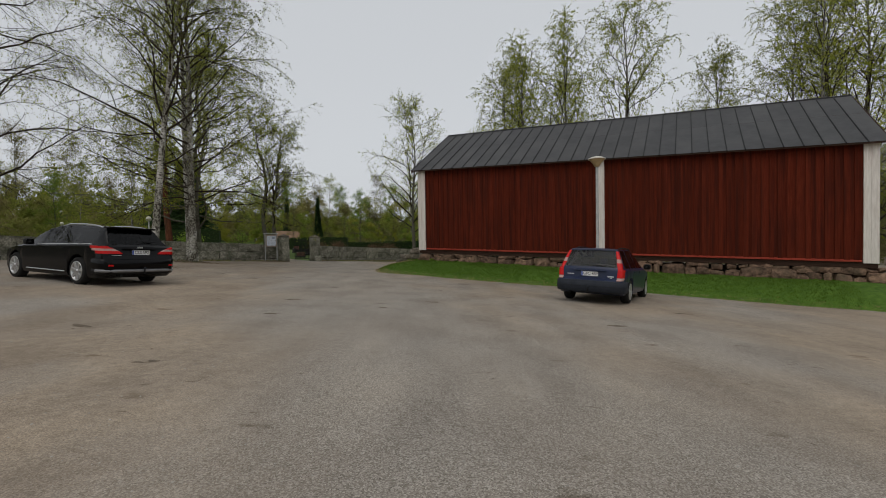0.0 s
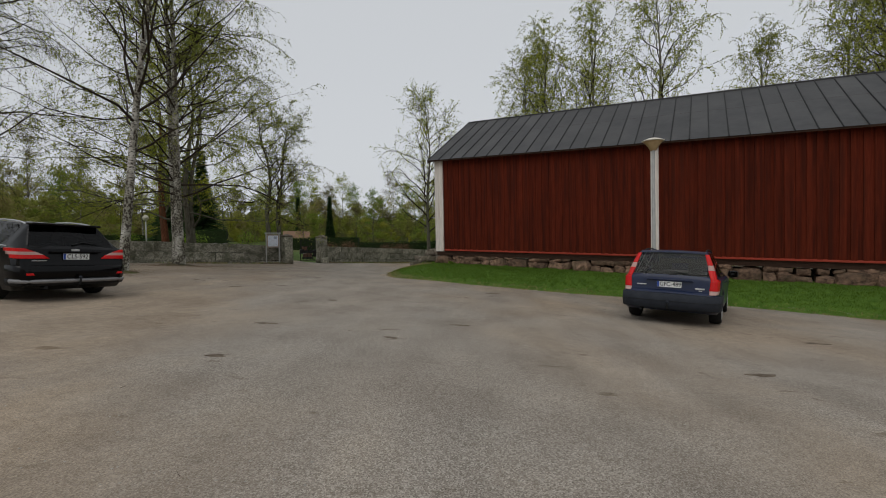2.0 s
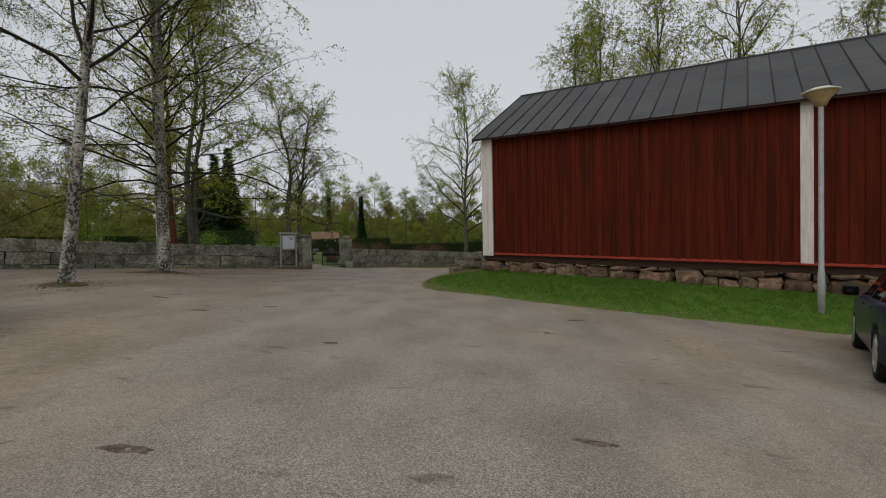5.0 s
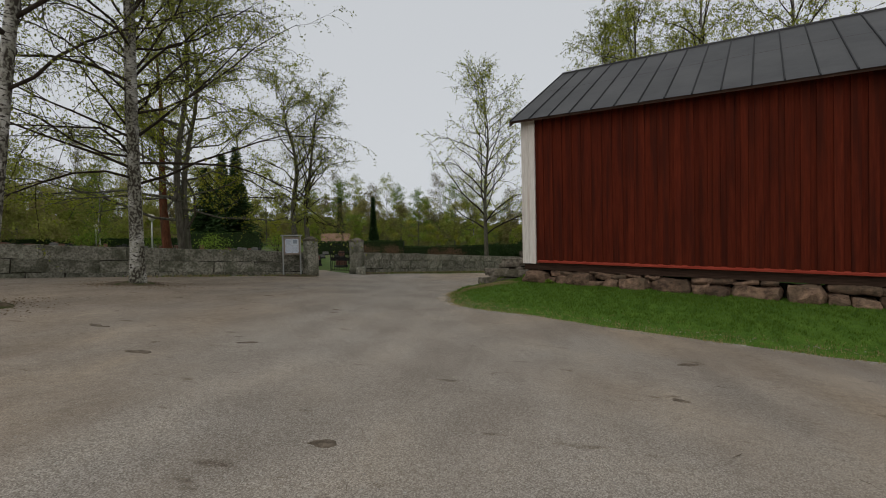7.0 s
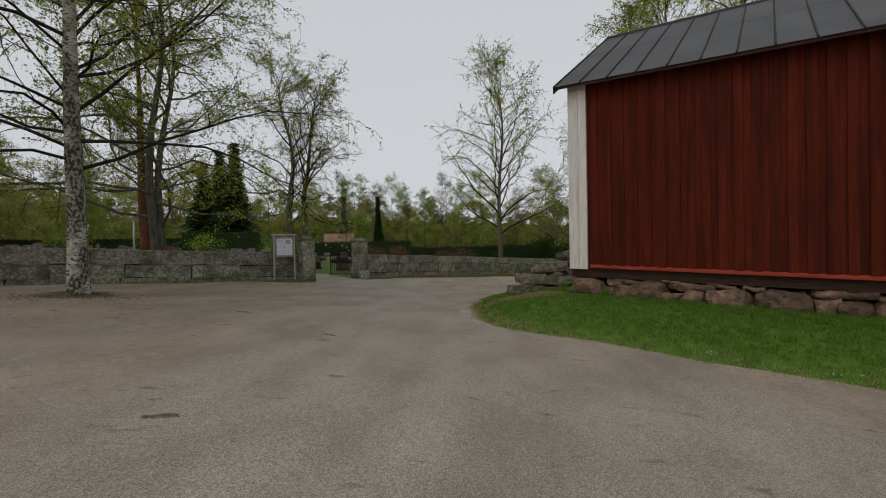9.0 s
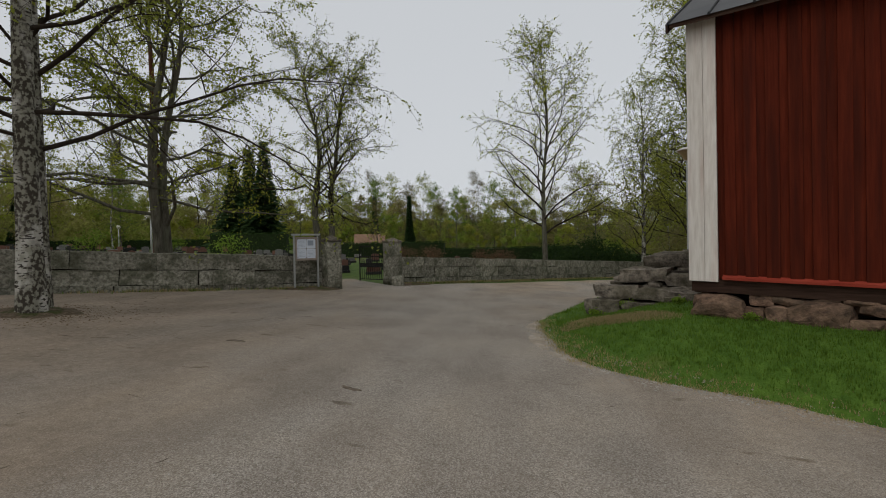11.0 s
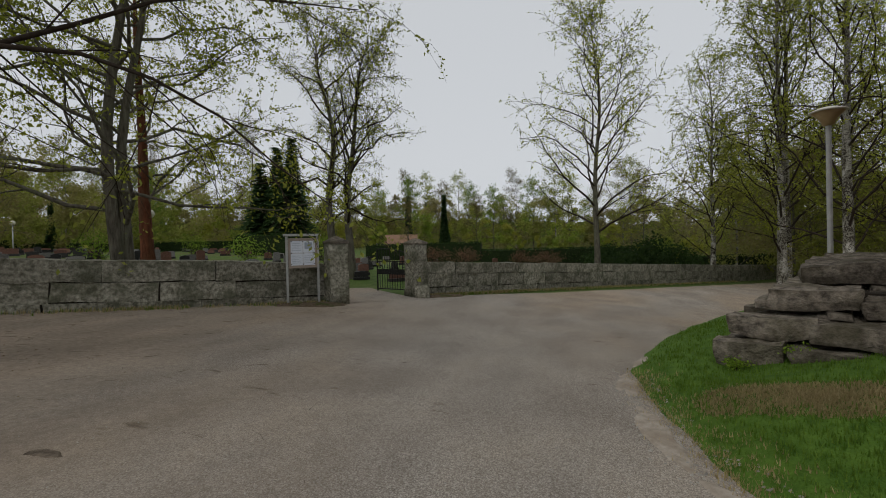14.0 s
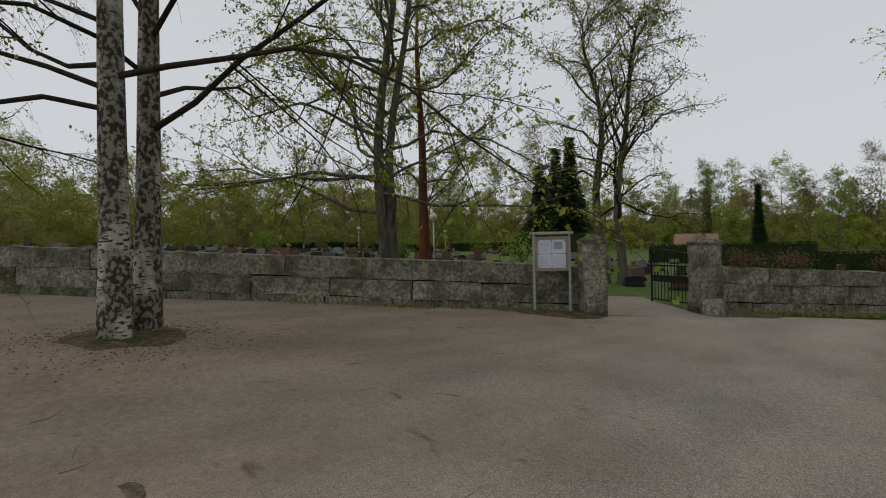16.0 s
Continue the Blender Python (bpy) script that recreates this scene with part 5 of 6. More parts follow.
def shrub(name, x, y, rx, h, material, label, seed, n=900, leaf=0.09, group=""):
    r = random.Random(seed)
    e = empty(name, stand(x, y), label, "shrub", group)
    tv, tf, v, f = [], [], [], []
    for k in range(26):
        a, el = r.uniform(0, 6.283), r.uniform(0.5, 1.45)
        L = h * r.uniform(0.7, 1.1)
        tip = Vector((rx * math.cos(a) * math.cos(el) * 1.2, rx * math.sin(a) * math.cos(el) * 1.2, L * math.sin(el)))
        foot = Vector((r.gauss(0, rx * 0.15), r.gauss(0, rx * 0.15), 0))
        mid = foot.lerp(tip, 0.5) + Vector((0, 0, 0.1 * h))
        add_tube(tv, tf, [foot, mid, tip], [0.012 * min(1, h), 0.009 * min(1, h), 0.004 * min(1, h)], 4)
        for _ in range(n // 26):
            c = (mid.lerp(tip, r.random() ** 0.8) if r.random() < 0.75 else foot.lerp(mid, r.random())) + Vector((r.gauss(0, 0.16 * rx), r.gauss(0, 0.16 * rx), r.gauss(0, 0.1 * h)))
            a_ = Vector((r.gauss(0, 1), r.gauss(0, 1), r.gauss(0, 1))).normalized() * leaf
            b_ = a_.cross(Vector((r.gauss(0, 1), r.gauss(0, 1), r.gauss(0, 1)))).normalized() * leaf * 0.5
            i = len(v)
            v += [tuple(c - a_), tuple(c + b_), tuple(c + a_), tuple(c - b_)]
            f.append((i, i + 1, i + 2, i + 3))
    raw("stems", tv, tf, M_TWIG, e)
    raw("foliage", v, f, material, e)
    return e


for k, (x, y, rx, h) in enumerate(((-1.3, 51.3, 2.2, 2.2), (0.9, 53.4, 2.4, 2.6), (2.6, 55.6, 2.0, 2.2), (-2.2, 53.6, 1.8, 1.8))):
    shrub("mountain_pine", x, y, rx, h, M_HEDGE, "dense dark green mountain pine bush behind the wall", 300 + k, 3200, 0.1, "pine bushes")
for k, (u, w, q) in enumerate(((-2.05, 1.1, 0.16), (-1.45, 1.3, 0.2), (-0.45, 1.02, 0.13), (0.8, -0.25, 0.11))):
    x, y = barn_xy(u, w)
    weed = shrub("weed", x, y, q, q * 1.1, M_LEAFGREEN, "low leafy green weed growing beside the stones", 360 + k, 260, 0.024, "weeds at the stones")
    weed.location.z = bank_z(x, y) - 0.01
for k, (x, y) in enumerate(((-6.3, 52), (-11.5, 50), (-15, 54), (-9, 58))):
    shrub("spirea", x, y, 1.4, 1.3, M_RUSSET, "bare russet-brown shrub among the graves", 320 + k, 900, 0.06, "russet shrubs")
for k, (x, y) in enumerate(((-24, 44), (-30, 39), (-36, 52), (-21, 48), (-42, 34))):
    shrub("lilac", x, y, 1.3, 1.8, M_LEAFGREEN, "small shrub in fresh green leaf among the graves", 340 + k, 700, 0.07, "green shrubs")


def gravestone(kind, material):
    bm = bmesh.new()
    w, h, t = ((0.45, 0.75, 0.09), (0.6, 0.5, 0.1), (0.35, 0.9, 0.1))[kind]
    prof = [(-w, 0)] + [(-w + w * 2 * k / 8, h - (0.1 if kind != 1 else 0.05) * (abs(k - 4) / 4) ** 2) for k in range(9)] + [(w, 0)]
    a = [bm.verts.new((x, -t, z)) for x, z in prof]
    b = [bm.verts.new((x, t, z)) for x, z in prof]
    bm.faces.new(a), bm.faces.new(b[::-1])
    for i in range(len(prof)):
        j = (i + 1) % len(prof)
        bm.faces.new((a[j], a[i], b[i], b[j]))
    bmesh.ops.translate(bm, verts=bm.verts, vec=(0, 0, 0.14))
    e = empty("gravestone", Matrix.Identity(4), ("polished black gravestone on a low plinth", "weathered grey gravestone on a low plinth", "reddish granite gravestone on a low plinth")[(M_STONEDARK, M_STONEGREY, M_STONERED).index(material)], "gravestone", "gravestones in rows")
    part("headstone", bm, material, e)
    part("plinth", boxed(-w - 0.08, w + 0.08, -0.18, 0.18, -0.08, 0.15, 0.02), M_STONEDARK, e)
    return e


stones = {}
graves = random.Random(9)


def grave(x, y, turn):
    kind = graves.choice((0, 1, 1, 1, 2))
    material = graves.choice((M_STONEDARK, M_STONEDARK, M_STONEDARK, M_STONEGREY, M_STONEGREY, M_STONERED))
    m = stand(x, y, turn, graves.uniform(0.58, 0.86), 0.0)
    key = (kind, material.name)
    if key not in stones:
        stones[key] = gravestone(kind, material)
        stones[key].matrix_world = m
    else:
        copy_thing(stones[key], m)


for row in range(15):
    a = 6 + row * 3.6
    n = 22
    for k in range(n):
        b = -34 + 1.9 * k + graves.uniform(-0.5, 0.5)
        if graves.random() < 0.16 or (abs(b + a * 0.0) < 1.8):
            continue
        x, y = -10.0 + 0.61 * b - 0.792 * a, 32.2 + 0.792 * b + 0.61 * a
        grave(x, y, graves.choice((52, 52, 50, 55)) + graves.uniform(-4, 4))
for k in range(26):
    a, b = graves.uniform(7, 26), graves.uniform(4, 26)
    grave(-10.0 + 0.61 * b - 0.792 * a, 32.2 + 0.792 * b + 0.61 * a, 52 + graves.uniform(-5, 5))


for k in range(46):
    a, b = graves.uniform(5, 24), graves.uniform(-14, 7)
    if abs(b) > 1.2:
        grave(-10.0 + 0.61 * b - 0.792 * a, 32.2 + 0.792 * b + 0.61 * a, 52 + graves.uniform(-5, 5))
for a, b in ((5.2, 0.6), (5.6, 2.2), (5.0, 3.6), (6.6, 1.2), (7.0, 3.0), (8.2, 0.2), (8.6, 2.2), (9.5, 4.0), (10.4, 1.0)):
    grave(-10.0 + 0.61 * b - 0.792 * a, 32.2 + 0.792 * b + 0.61 * a, 52 + graves.uniform(-5, 5))


def cottage(x, y, turn):
    c = empty("cottage", stand(x, y, turn, 0.53), "small brown cottage with a weathered red tile roof, far off", "cottage")
    part("wall", boxed(-3, 3, -2.2, 2.2, -0.5, 2.6), M_HOUSE, c)
    bm = bmesh.new()
    vs = [bm.verts.new((u, w, z)) for u in (-3.4, 3.4) for w, z in ((-2.7, 2.3), (0, 4.6), (2.7, 2.3), (2.7, 2.15), (0, 4.4), (-2.7, 2.15))]
    for f in ((0, 1, 7, 6), (1, 2, 8, 7), (3, 4, 10, 9), (4, 5, 11, 10), (2, 3, 9, 8), (5, 0, 6, 11), (0, 5, 4, 1), (1, 4, 3, 2), (6, 7, 10, 11), (7, 8, 9, 10)):
        bm.faces.new([vs[i] for i in f])
    part("roof", bm, M_TILE, c)
    for u in (-1.6, 1.2):
        w = part("window", boxed(u - 0.5, u + 0.5, -2.26, -2.19, 0.9, 2.0), M_WHITE, c)
        part("pane", boxed(u - 0.4, u + 0.4, -2.275, -2.262, 1.0, 1.9), M_IRON, w)


cottage(-22.9, 67.6, 20)


# ---- the two estate cars ----
def paint(name, c, rough=0.25, metal=0.0, coat=0.06, spec=0.14):
    m = mat(name, c, tuple(min(1, v * 1.15) for v in c), 3.0, rough, 0.0, metal=metal, coat=coat)
    m.node_tree.nodes["Principled BSDF"].inputs["Specular IOR Level"].default_value = spec
    m.node_tree.nodes["Principled BSDF"].inputs["Coat Roughness"].default_value = 0.06
    return m


M_CARBLUE = paint("dark_blue_paint", (0.009, 0.016, 0.045), 0.28, 0.0, 0.15, 0.25)
M_CARBLACK = paint("black_paint", (0.003, 0.003, 0.0035), 0.2)
M_PLASTIC = mat("grey_bumper_plastic", (0.022, 0.025, 0.032), (0.03, 0.034, 0.042), 8.0, 0.6, 0.1)
M_BLACKPLASTIC = mat("black_plastic", (0.012, 0.012, 0.012), (0.02, 0.02, 0.02), 8.0, 0.55, 0.05)
M_TYRE = mat("tyre_rubber", (0.012, 0.012, 0.012), (0.025, 0.024, 0.022), 20.0, 0.85, 0.3)
M_RIM = mat("alloy_rim", (0.5, 0.5, 0.5), (0.6, 0.6, 0.6), 6.0, 0.3, 0.0, metal=0.9)
M_SILVER = mat("silver_trim", (0.5, 0.5, 0.5), (0.58, 0.58, 0.58), 6.0, 0.35, 0.0, metal=0.7)
M_SKID = mat("satin_skid_plate", (0.2, 0.2, 0.205), (0.27, 0.27, 0.275), 6.0, 0.5, 0.0, metal=0.4)
M_TAIL = paint("red_lamp_glass", (0.5, 0.012, 0.012), 0.2)
M_TAILCLEAR = paint("clear_lamp_glass", (0.42, 0.27, 0.24), 0.2)
M_PLATE = mat("plate_white", (0.7, 0.7, 0.68), (0.75, 0.75, 0.73), 6.0, 0.5, 0.0)
M_PLATEBLUE = mat("plate_blue", (0.02, 0.06, 0.3), (0.025, 0.07, 0.33), 6.0, 0.5, 0.0)
M_TINT = glass("tinted_glass", (0.1, 0.11, 0.11))
M_CARGLASS = glass("car_glass", (0.3, 0.35, 0.33), 0.02, 1.33)
M_SEAT = mat("dark_seat_cloth", (0.03, 0.03, 0.03), (0.05, 0.05, 0.048), 20.0, 0.9, 0.1)


def words(text, size, material, parent, m, name):
    c = bpy.data.curves.new(name, "FONT")
    c.body, c.size, c.align_x, c.align_y, c.extrude = text, size, "CENTER", "CENTER", 0.001
    c.offset = size * 0.012
    o = bpy.data.objects.new(name, c)
    scene.collection.objects.link(o)
    me = bpy.data.meshes.new_from_object(o.evaluated_get(bpy.context.evaluated_depsgraph_get()))
    bpy.data.objects.remove(o)
    me.materials.append(material)
    t = new(name, me)
    t.parent, t.matrix_local = parent, m
    return t


def car(label, where, s):
    """An estate car: x runs forward from the rear bumper, y to its left, z up from the ground."""
    c = empty("car", where, label, "car", "parked cars")
    L, R, wheels = s["L"], s["R"], (s["xr"], s["xf"])
    xs = sorted(set(np.round(np.concatenate([np.arange(0, L + 0.001, 0.03), s["top"][0], [L]]), 3)))

    def at(key, x):
        return float(np.interp(x, s[key][0], s[key][1]))

    cols = 12
    verts, right = [], []
    for x in xs:
        zt, w, wr = at("top", x), at("wide", x), at("roof", x)
        zs = min(at("belt", x), zt - 0.03)
        zb = at("floor", x)
        for xw in wheels:
            g = (R + 0.05) ** 2 - (x - xw) ** 2
            if g > 0:
                zb = max(zb, R + math.sqrt(g))
        zb = min(zb, zs - 0.1)
        wr = min(wr, w * 0.97)
        mid = max(min(0.6, zs - 0.06), zb + 0.03)
        verts.append([(0, zb), (0.8 * w, zb), (0.94 * w, zb + 0.005), (0.985 * w, zb + min(0.1, (mid - zb) * 0.5)), (w, mid), (0.992 * w, zs - 0.04 * min(1, (zs - mid) * 4)), (0.955 * w, zs),
                      (0.935 * w if zt > zs + 0.1 else 0.93 * w, zs + 0.012), (wr, max(zt - 0.045, zs + 0.016)), (wr - 0.035, max(zt - 0.012, zs + 0.02)), (0.5 * wr, max(zt, zs + 0.025)), (0, max(zt + 0.008, zs + 0.028))])
    kinds_ = {}
    for i in range(len(xs) - 1):
        xm = (xs[i] + xs[i + 1]) / 2
        for j in range(cols - 1):
            k = "body"
            if j >= 9 and s["rear"][0] < xm < s["rear"][1]:
                k = "rear_window"
            elif j >= 9 and s["front"][0] < xm < s["front"][1]:
                k = "windscreen"
            elif j == 7:
                for n, (a, b) in enumerate(s["side"]):
                    if a < xm < b:
                        k = "side_window_%d" % n
            kinds_.setdefault(k, []).append((i, j))
    for k, cells in kinds_.items():
        for sides in ((1, -1),) if k in ("body", "rear_window", "windscreen") else ((1,), (-1,)):
            bm, seen = bmesh.new(), {}

            def vert(i, j, sg):
                y, z = verts[i][j]
                key = (i, j, sg if y > 1e-6 else 1)
                if key not in seen:
                    seen[key] = bm.verts.new((xs[i], y * sg, z))
                return seen[key]

            for i, j in cells:
                for sg in sides:
                    q = [vert(i, j, sg), vert(i + 1, j, sg), vert(i + 1, j + 1, sg), vert(i, j + 1, sg)]
                    try:
                        bm.faces.new(q[::-1] if sg > 0 else q)
                    except ValueError:
                        pass
            if k == "body":
                for i in (0, len(xs) - 1):
                    loop = [vert(i, j, 1) for j in range(cols)] + [vert(i, j, -1) for j in range(cols - 2, 0, -1)]
                    bm.faces.new(loop)
            ob = part(k.split("_window_")[0] + ("_window" if "side" in k else ""), bm, s["paint"] if k == "body" else (s["glass"]), c, smooth=True)
            ob.data.set_sharp_from_angle(angle=radians(38))
            if k == "body":
                body = ob
            else:
                ob.visible_shadow = False

    def rear_x(z):
        zz, xx = [], []
        for x, t in zip(*s["top"]):
            if not zz or t > zz[-1]:
                zz.append(t), xx.append(x)
            else:
                break
        return float(np.interp(z, zz, xx))

    # inside
    for x0 in (1.15, 2.25):
        for y0 in (-0.36, 0.36):
            seat = part("seat", boxed(x0 - 0.12, x0 + 0.06, y0 - 0.25, y0 + 0.25, 0.45, 1.02, 0.05), M_SEAT, c)
            part("headrest", boxed(x0 - 0.12, x0 - 0.02, y0 - 0.13, y0 + 0.13, 1.04, 1.22, 0.03), M_SEAT, seat)
    part("parcel_shelf", boxed(0.35, 1.05, -0.7, 0.7, 0.84, 0.87), M_SEAT, c)
    part("dashboard", boxed(2.9, 3.3, -0.7, 0.7, 0.6, 0.95, 0.04), M_SEAT, c)
    # wheels
    for xw in wheels:
        for sg in (1, -1):
            w = new("wheel")
            w.parent, w.location = c, (xw, sg * (at("wide", xw) - 0.125), R)
            w.rotation_euler = (radians(-90 * sg), 0, 0)
            t = 0.11
            part("tyre", lathe([(R * 0.66, -t), (R * 0.9, -t), (R * 0.985, -t * 0.75), (R, 0), (R * 0.985, t * 0.75), (R * 0.9, t), (R * 0.7, t), (R * 0.66, t * 0.75)], 36), M_TYRE, w, smooth=True)
            bm = lathe([(R * 0.68, t * 0.5), (R * 0.7, t * 0.93), (R * 0.66, t * 0.95), (R * 0.62, t * 0.55), (R * 0.3, t * 0.4), (R * 0.0, t * 0.4)], 36)
            rim = part("rim_well", bm, M_BLACKPLASTIC, w, smooth=True)
            ring = lathe([(R * 0.72, t * 0.8), (R * 0.71, t * 1.02), (R * 0.64, t * 1.02), (R * 0.63, t * 0.8)], 36)
            part("rim", ring, M_RIM, w, smooth=True)
            for k in range(s["spokes"]):
                bm = boxed(-R * s["spoke_w"], R * s["spoke_w"], R * 0.1, R * 0.67, t * 0.7, t * 0.98, 0.008)
                bmesh.ops.rotate(bm, verts=bm.verts, cent=(0, 0, 0), matrix=Matrix.Rotation(2 * math.pi * k / s["spokes"], 3, "Z"))
                part("spoke", bm, M_RIM, w)
            part("hub_cap", lathe([(R * 0.17, t * 0.7), (R * 0.16, t * 1.03), (0.0, t * 1.05)], 20), M_RIM, w, smooth=True)

    # rear bumper
    def band(name, z0, z1, out, material, label="", bulge=0.03, reach=0.46, inner=0.0):
        prof = [(z0, -0.02), (z0 + 0.02, bulge * 0.5), (z0 + (z1 - z0) * 0.5, bulge), (z1 - 0.02, bulge * 0.8), (z1, -0.01)]
        path = []
        w0 = at("wide", 0.3)
        for k in range(25):
            a = -1 + 2 * k / 24
            e = abs(a)
            y = math.copysign(min(1, e * 1.28) ** 1.0 * (w0 + 0.0), a)
            if e > 0.78:
                x = 0.16 + (e - 0.78) / 0.22 * (reach - 0.16)
                y = math.copysign(at("wide", x) + 0.002, a)
            else:
                x = -0.03 + 0.19 * (e / 0.78) ** 5
                y = a / 0.78 * (w0 - 0.0)
            path.append((x, y, e))
        bm = bmesh.new()
        rows = []
        for x, y, e in path:
            nx = -1 if e < 0.7 else (-0.5 if e < 0.8 else 0)
            ny = 0 if e < 0.55 else math.copysign(0.5 if e < 0.75 else 1, y)
            rows.append([bm.verts.new((x + nx * (o + out), y + ny * (o + out) * 0.6, z)) for z, o in prof])
        for a_, b_ in zip(rows, rows[1:]):
            for i in range(len(prof) - 1):
                bm.faces.new((a_[i], b_[i], b_[i + 1], a_[i + 1]))
            bm.faces.new((a_[0], a_[-1], b_[-1], b_[0]))
        bmesh.ops.recalc_face_normals(bm, faces=bm.faces[:])
        return part(name, bm, material, c, label, True)

    for args in s["bands"]:
        band(*args)
    # lamps: shells that wrap round the rear corners
    for sg in (1, -1):
        for name, z0, z1, yi0, yi1, yo, wrap, material in s["lamps"]:
            bm = bmesh.new()
            rows = []
            n = 8
            for k in range(n + 1):
                z = z0 + (z1 - z0) * k / n
                yi = yi0 + (yi1 - yi0) * k / n
                xr = rear_x(z)
                belt = at("belt", xr + 0.3)
                row = []

                def side_y(x):
                    low = at("wide", x) * 0.992 + 0.01
                    if z <= belt:
                        return low
                    return float(np.interp(z, (belt, at("top", max(x, 0.5)) - 0.05), (at("wide", x) * 0.94 + 0.01, at("roof", max(x, 0.45)) + 0.012)))

                corner = max(side_y(xr + 0.03), yi + 0.03)
                for q in range(9):
                    if q < 5:
                        row.append(bm.verts.new((xr - s["proud"] + (0.03 if q == 4 else 0.0), sg * (yi + (corner - yi) * q / 4), z)))
                    else:
                        x = xr + 0.03 + (q - 4) / 4 * wrap
                        row.append(bm.verts.new((x, sg * max(side_y(x), corner), z)))
                rows.append(row)
            for a_, b_ in zip(rows, rows[1:]):
                for i in range(8):
                    f = (a_[i], b_[i], b_[i + 1], a_[i + 1])
                    bm.faces.new(f if sg > 0 else f[::-1])
            ob = part(name, bm, material, c, smooth=True)
            mod = ob.modifiers.new("thick", "SOLIDIFY")
            mod.thickness, mod.offset = 0.02, -1
    # plate with its letters
    px, pz = s["plate"]
    tilt = pose(px, 0, pz, 90, 0, -90)
    plate = part("number_plate", boxed(-0.222, 0.222, -0.057, 0.057, -0.004, 0.004, 0.002), M_PLATE, c, "white number plate with black letters")
    plate.matrix_local = tilt
    part("blue_strip", boxed(-0.219, -0.178, -0.054, 0.054, 0.004, 0.0055), M_PLATEBLUE, plate)
    words(s["reg"], 0.115, M_IRON, plate, pose(0.02, 0.0, 0.006) @ Matrix.Diagonal((0.9, 1.0, 1, 1)), "plate_letters")
    part("plate_lip", boxed(px - 0.03, px + 0.05, -0.42, 0.42, pz + 0.075, pz + 0.1, 0.008), s["paint"], c)
    # wiper, hitch, rails, mirrors, exhaust, badge
    z0 = s["wiper"]
    part("wiper", tube([(rear_x(z0) - 0.02, 0.02, z0), (rear_x(z0 + 0.06) - 0.03, -0.16, z0 + 0.05), (rear_x(z0 + 0.03) - 0.03, -0.42, z0 + 0.03)], [0.016, 0.011, 0.007], 6), M_BLACKPLASTIC, c)
    hitch = part("tow_hitch", tube([(0.25, 0, 0.3), (0.0, 0, 0.3), (-0.1, 0, 0.33), (-0.11, 0, 0.42)], [0.025, 0.025, 0.022, 0.018], 8), M_BLACKPLASTIC, c)
    part("tow_ball", lathe([(0.015, 0.42), (0.025, 0.435), (0.03, 0.455), (0.022, 0.475), (0.0, 0.482)], 12), M_PLASTIC, hitch).location = (-0.11, 0, 0)
    for sg in (1, -1):
        ys = at("roof", 1.5) - 0.04
        part("roof_rail", tube([(0.66, sg * ys, at("top", 0.66) - 0.03), (0.85, sg * ys, at("top", 0.85) + 0.008), (1.1, sg * ys, at("top", 1.1) + 0.022), (1.5, sg * ys, at("top", 1.5) + 0.025), (2.1, sg * ys, at("top", 2.1) + 0.012), (2.4, sg * ys, at("top", 2.4) - 0.03)], [0.016] * 6, 8), s["rail"], c, smooth=True)
        bm = stone(0.14, 0.2, 0.15, 3, 0.5, 0.004, 3)
        mir = part("door_mirror", bm, M_BLACKPLASTIC, c, smooth=True)
        mir.location = (3.0, sg * (at("wide", 3.0) + 0.1), at("belt", 2.9) + 0.06)
        part("mirror_glass", boxed(-0.076, -0.068, -0.085, 0.085, -0.06, 0.06, 0.01), M_TINT, mir)
        for k, xh in enumerate(s["handles"]):
            part("door_handle", boxed(xh - 0.1, xh + 0.1, sg * at("wide", xh) * 0.995 - 0.015, sg * at("wide", xh) * 0.995 + 0.015, at("belt", xh) - 0.11, at("belt", xh) - 0.08, 0.008), s["handle"], c)
        if s["chrome"]:
            part("window_trim", tube([(x, sg * (at("wide", x) * 0.947 + 0.004), at("belt", x) + 0.006) for x in np.linspace(0.55, 2.9, 12)], [0.011] * 12, 6), M_SILVER, c)
            part("sill_trim", tube([(x, sg * (at("wide", x) * 0.985 + 0.004), 0.31) for x in np.linspace(1.55, 3.3, 6)], [0.012] * 6, 6), M_SILVER, c)
    part("exhaust", lathe([(0.03, 0.02), (0.03, 0.3)], 12), M_BLACKPLASTIC, c).matrix_local = pose(-0.02, 0.5, 0.27, 0, 90, 0)
    for name, y0, y1, z0_, z1_, material in s["marks"]:
        x = rear_x((z0_ + z1_) / 2) - 0.016
        part(name, boxed(x, x + 0.03, y0, y1, z0_, z1_, 0.004), material, c)
    return c


def parked(x, y, heading, xr):
    """A pose on the sloping yard whose rear axle's middle stands at x, y."""
    z = plane_z(x, y)
    n = Vector((-(plane_z(x + 0.5, y) - plane_z(x - 0.5, y)), -(plane_z(x, y + 0.5) - plane_z(x, y - 0.5)), 1)).normalized()
    f = Vector((math.cos(radians(heading)), math.sin(radians(heading)), 0))
    f = (f - n * f.dot(n)).normalized()
    l = n.cross(f)
    m = Matrix((f, l, n)).transposed().to_4x4()
    m.translation = Vector((x, y, z)) - f * xr
    return m


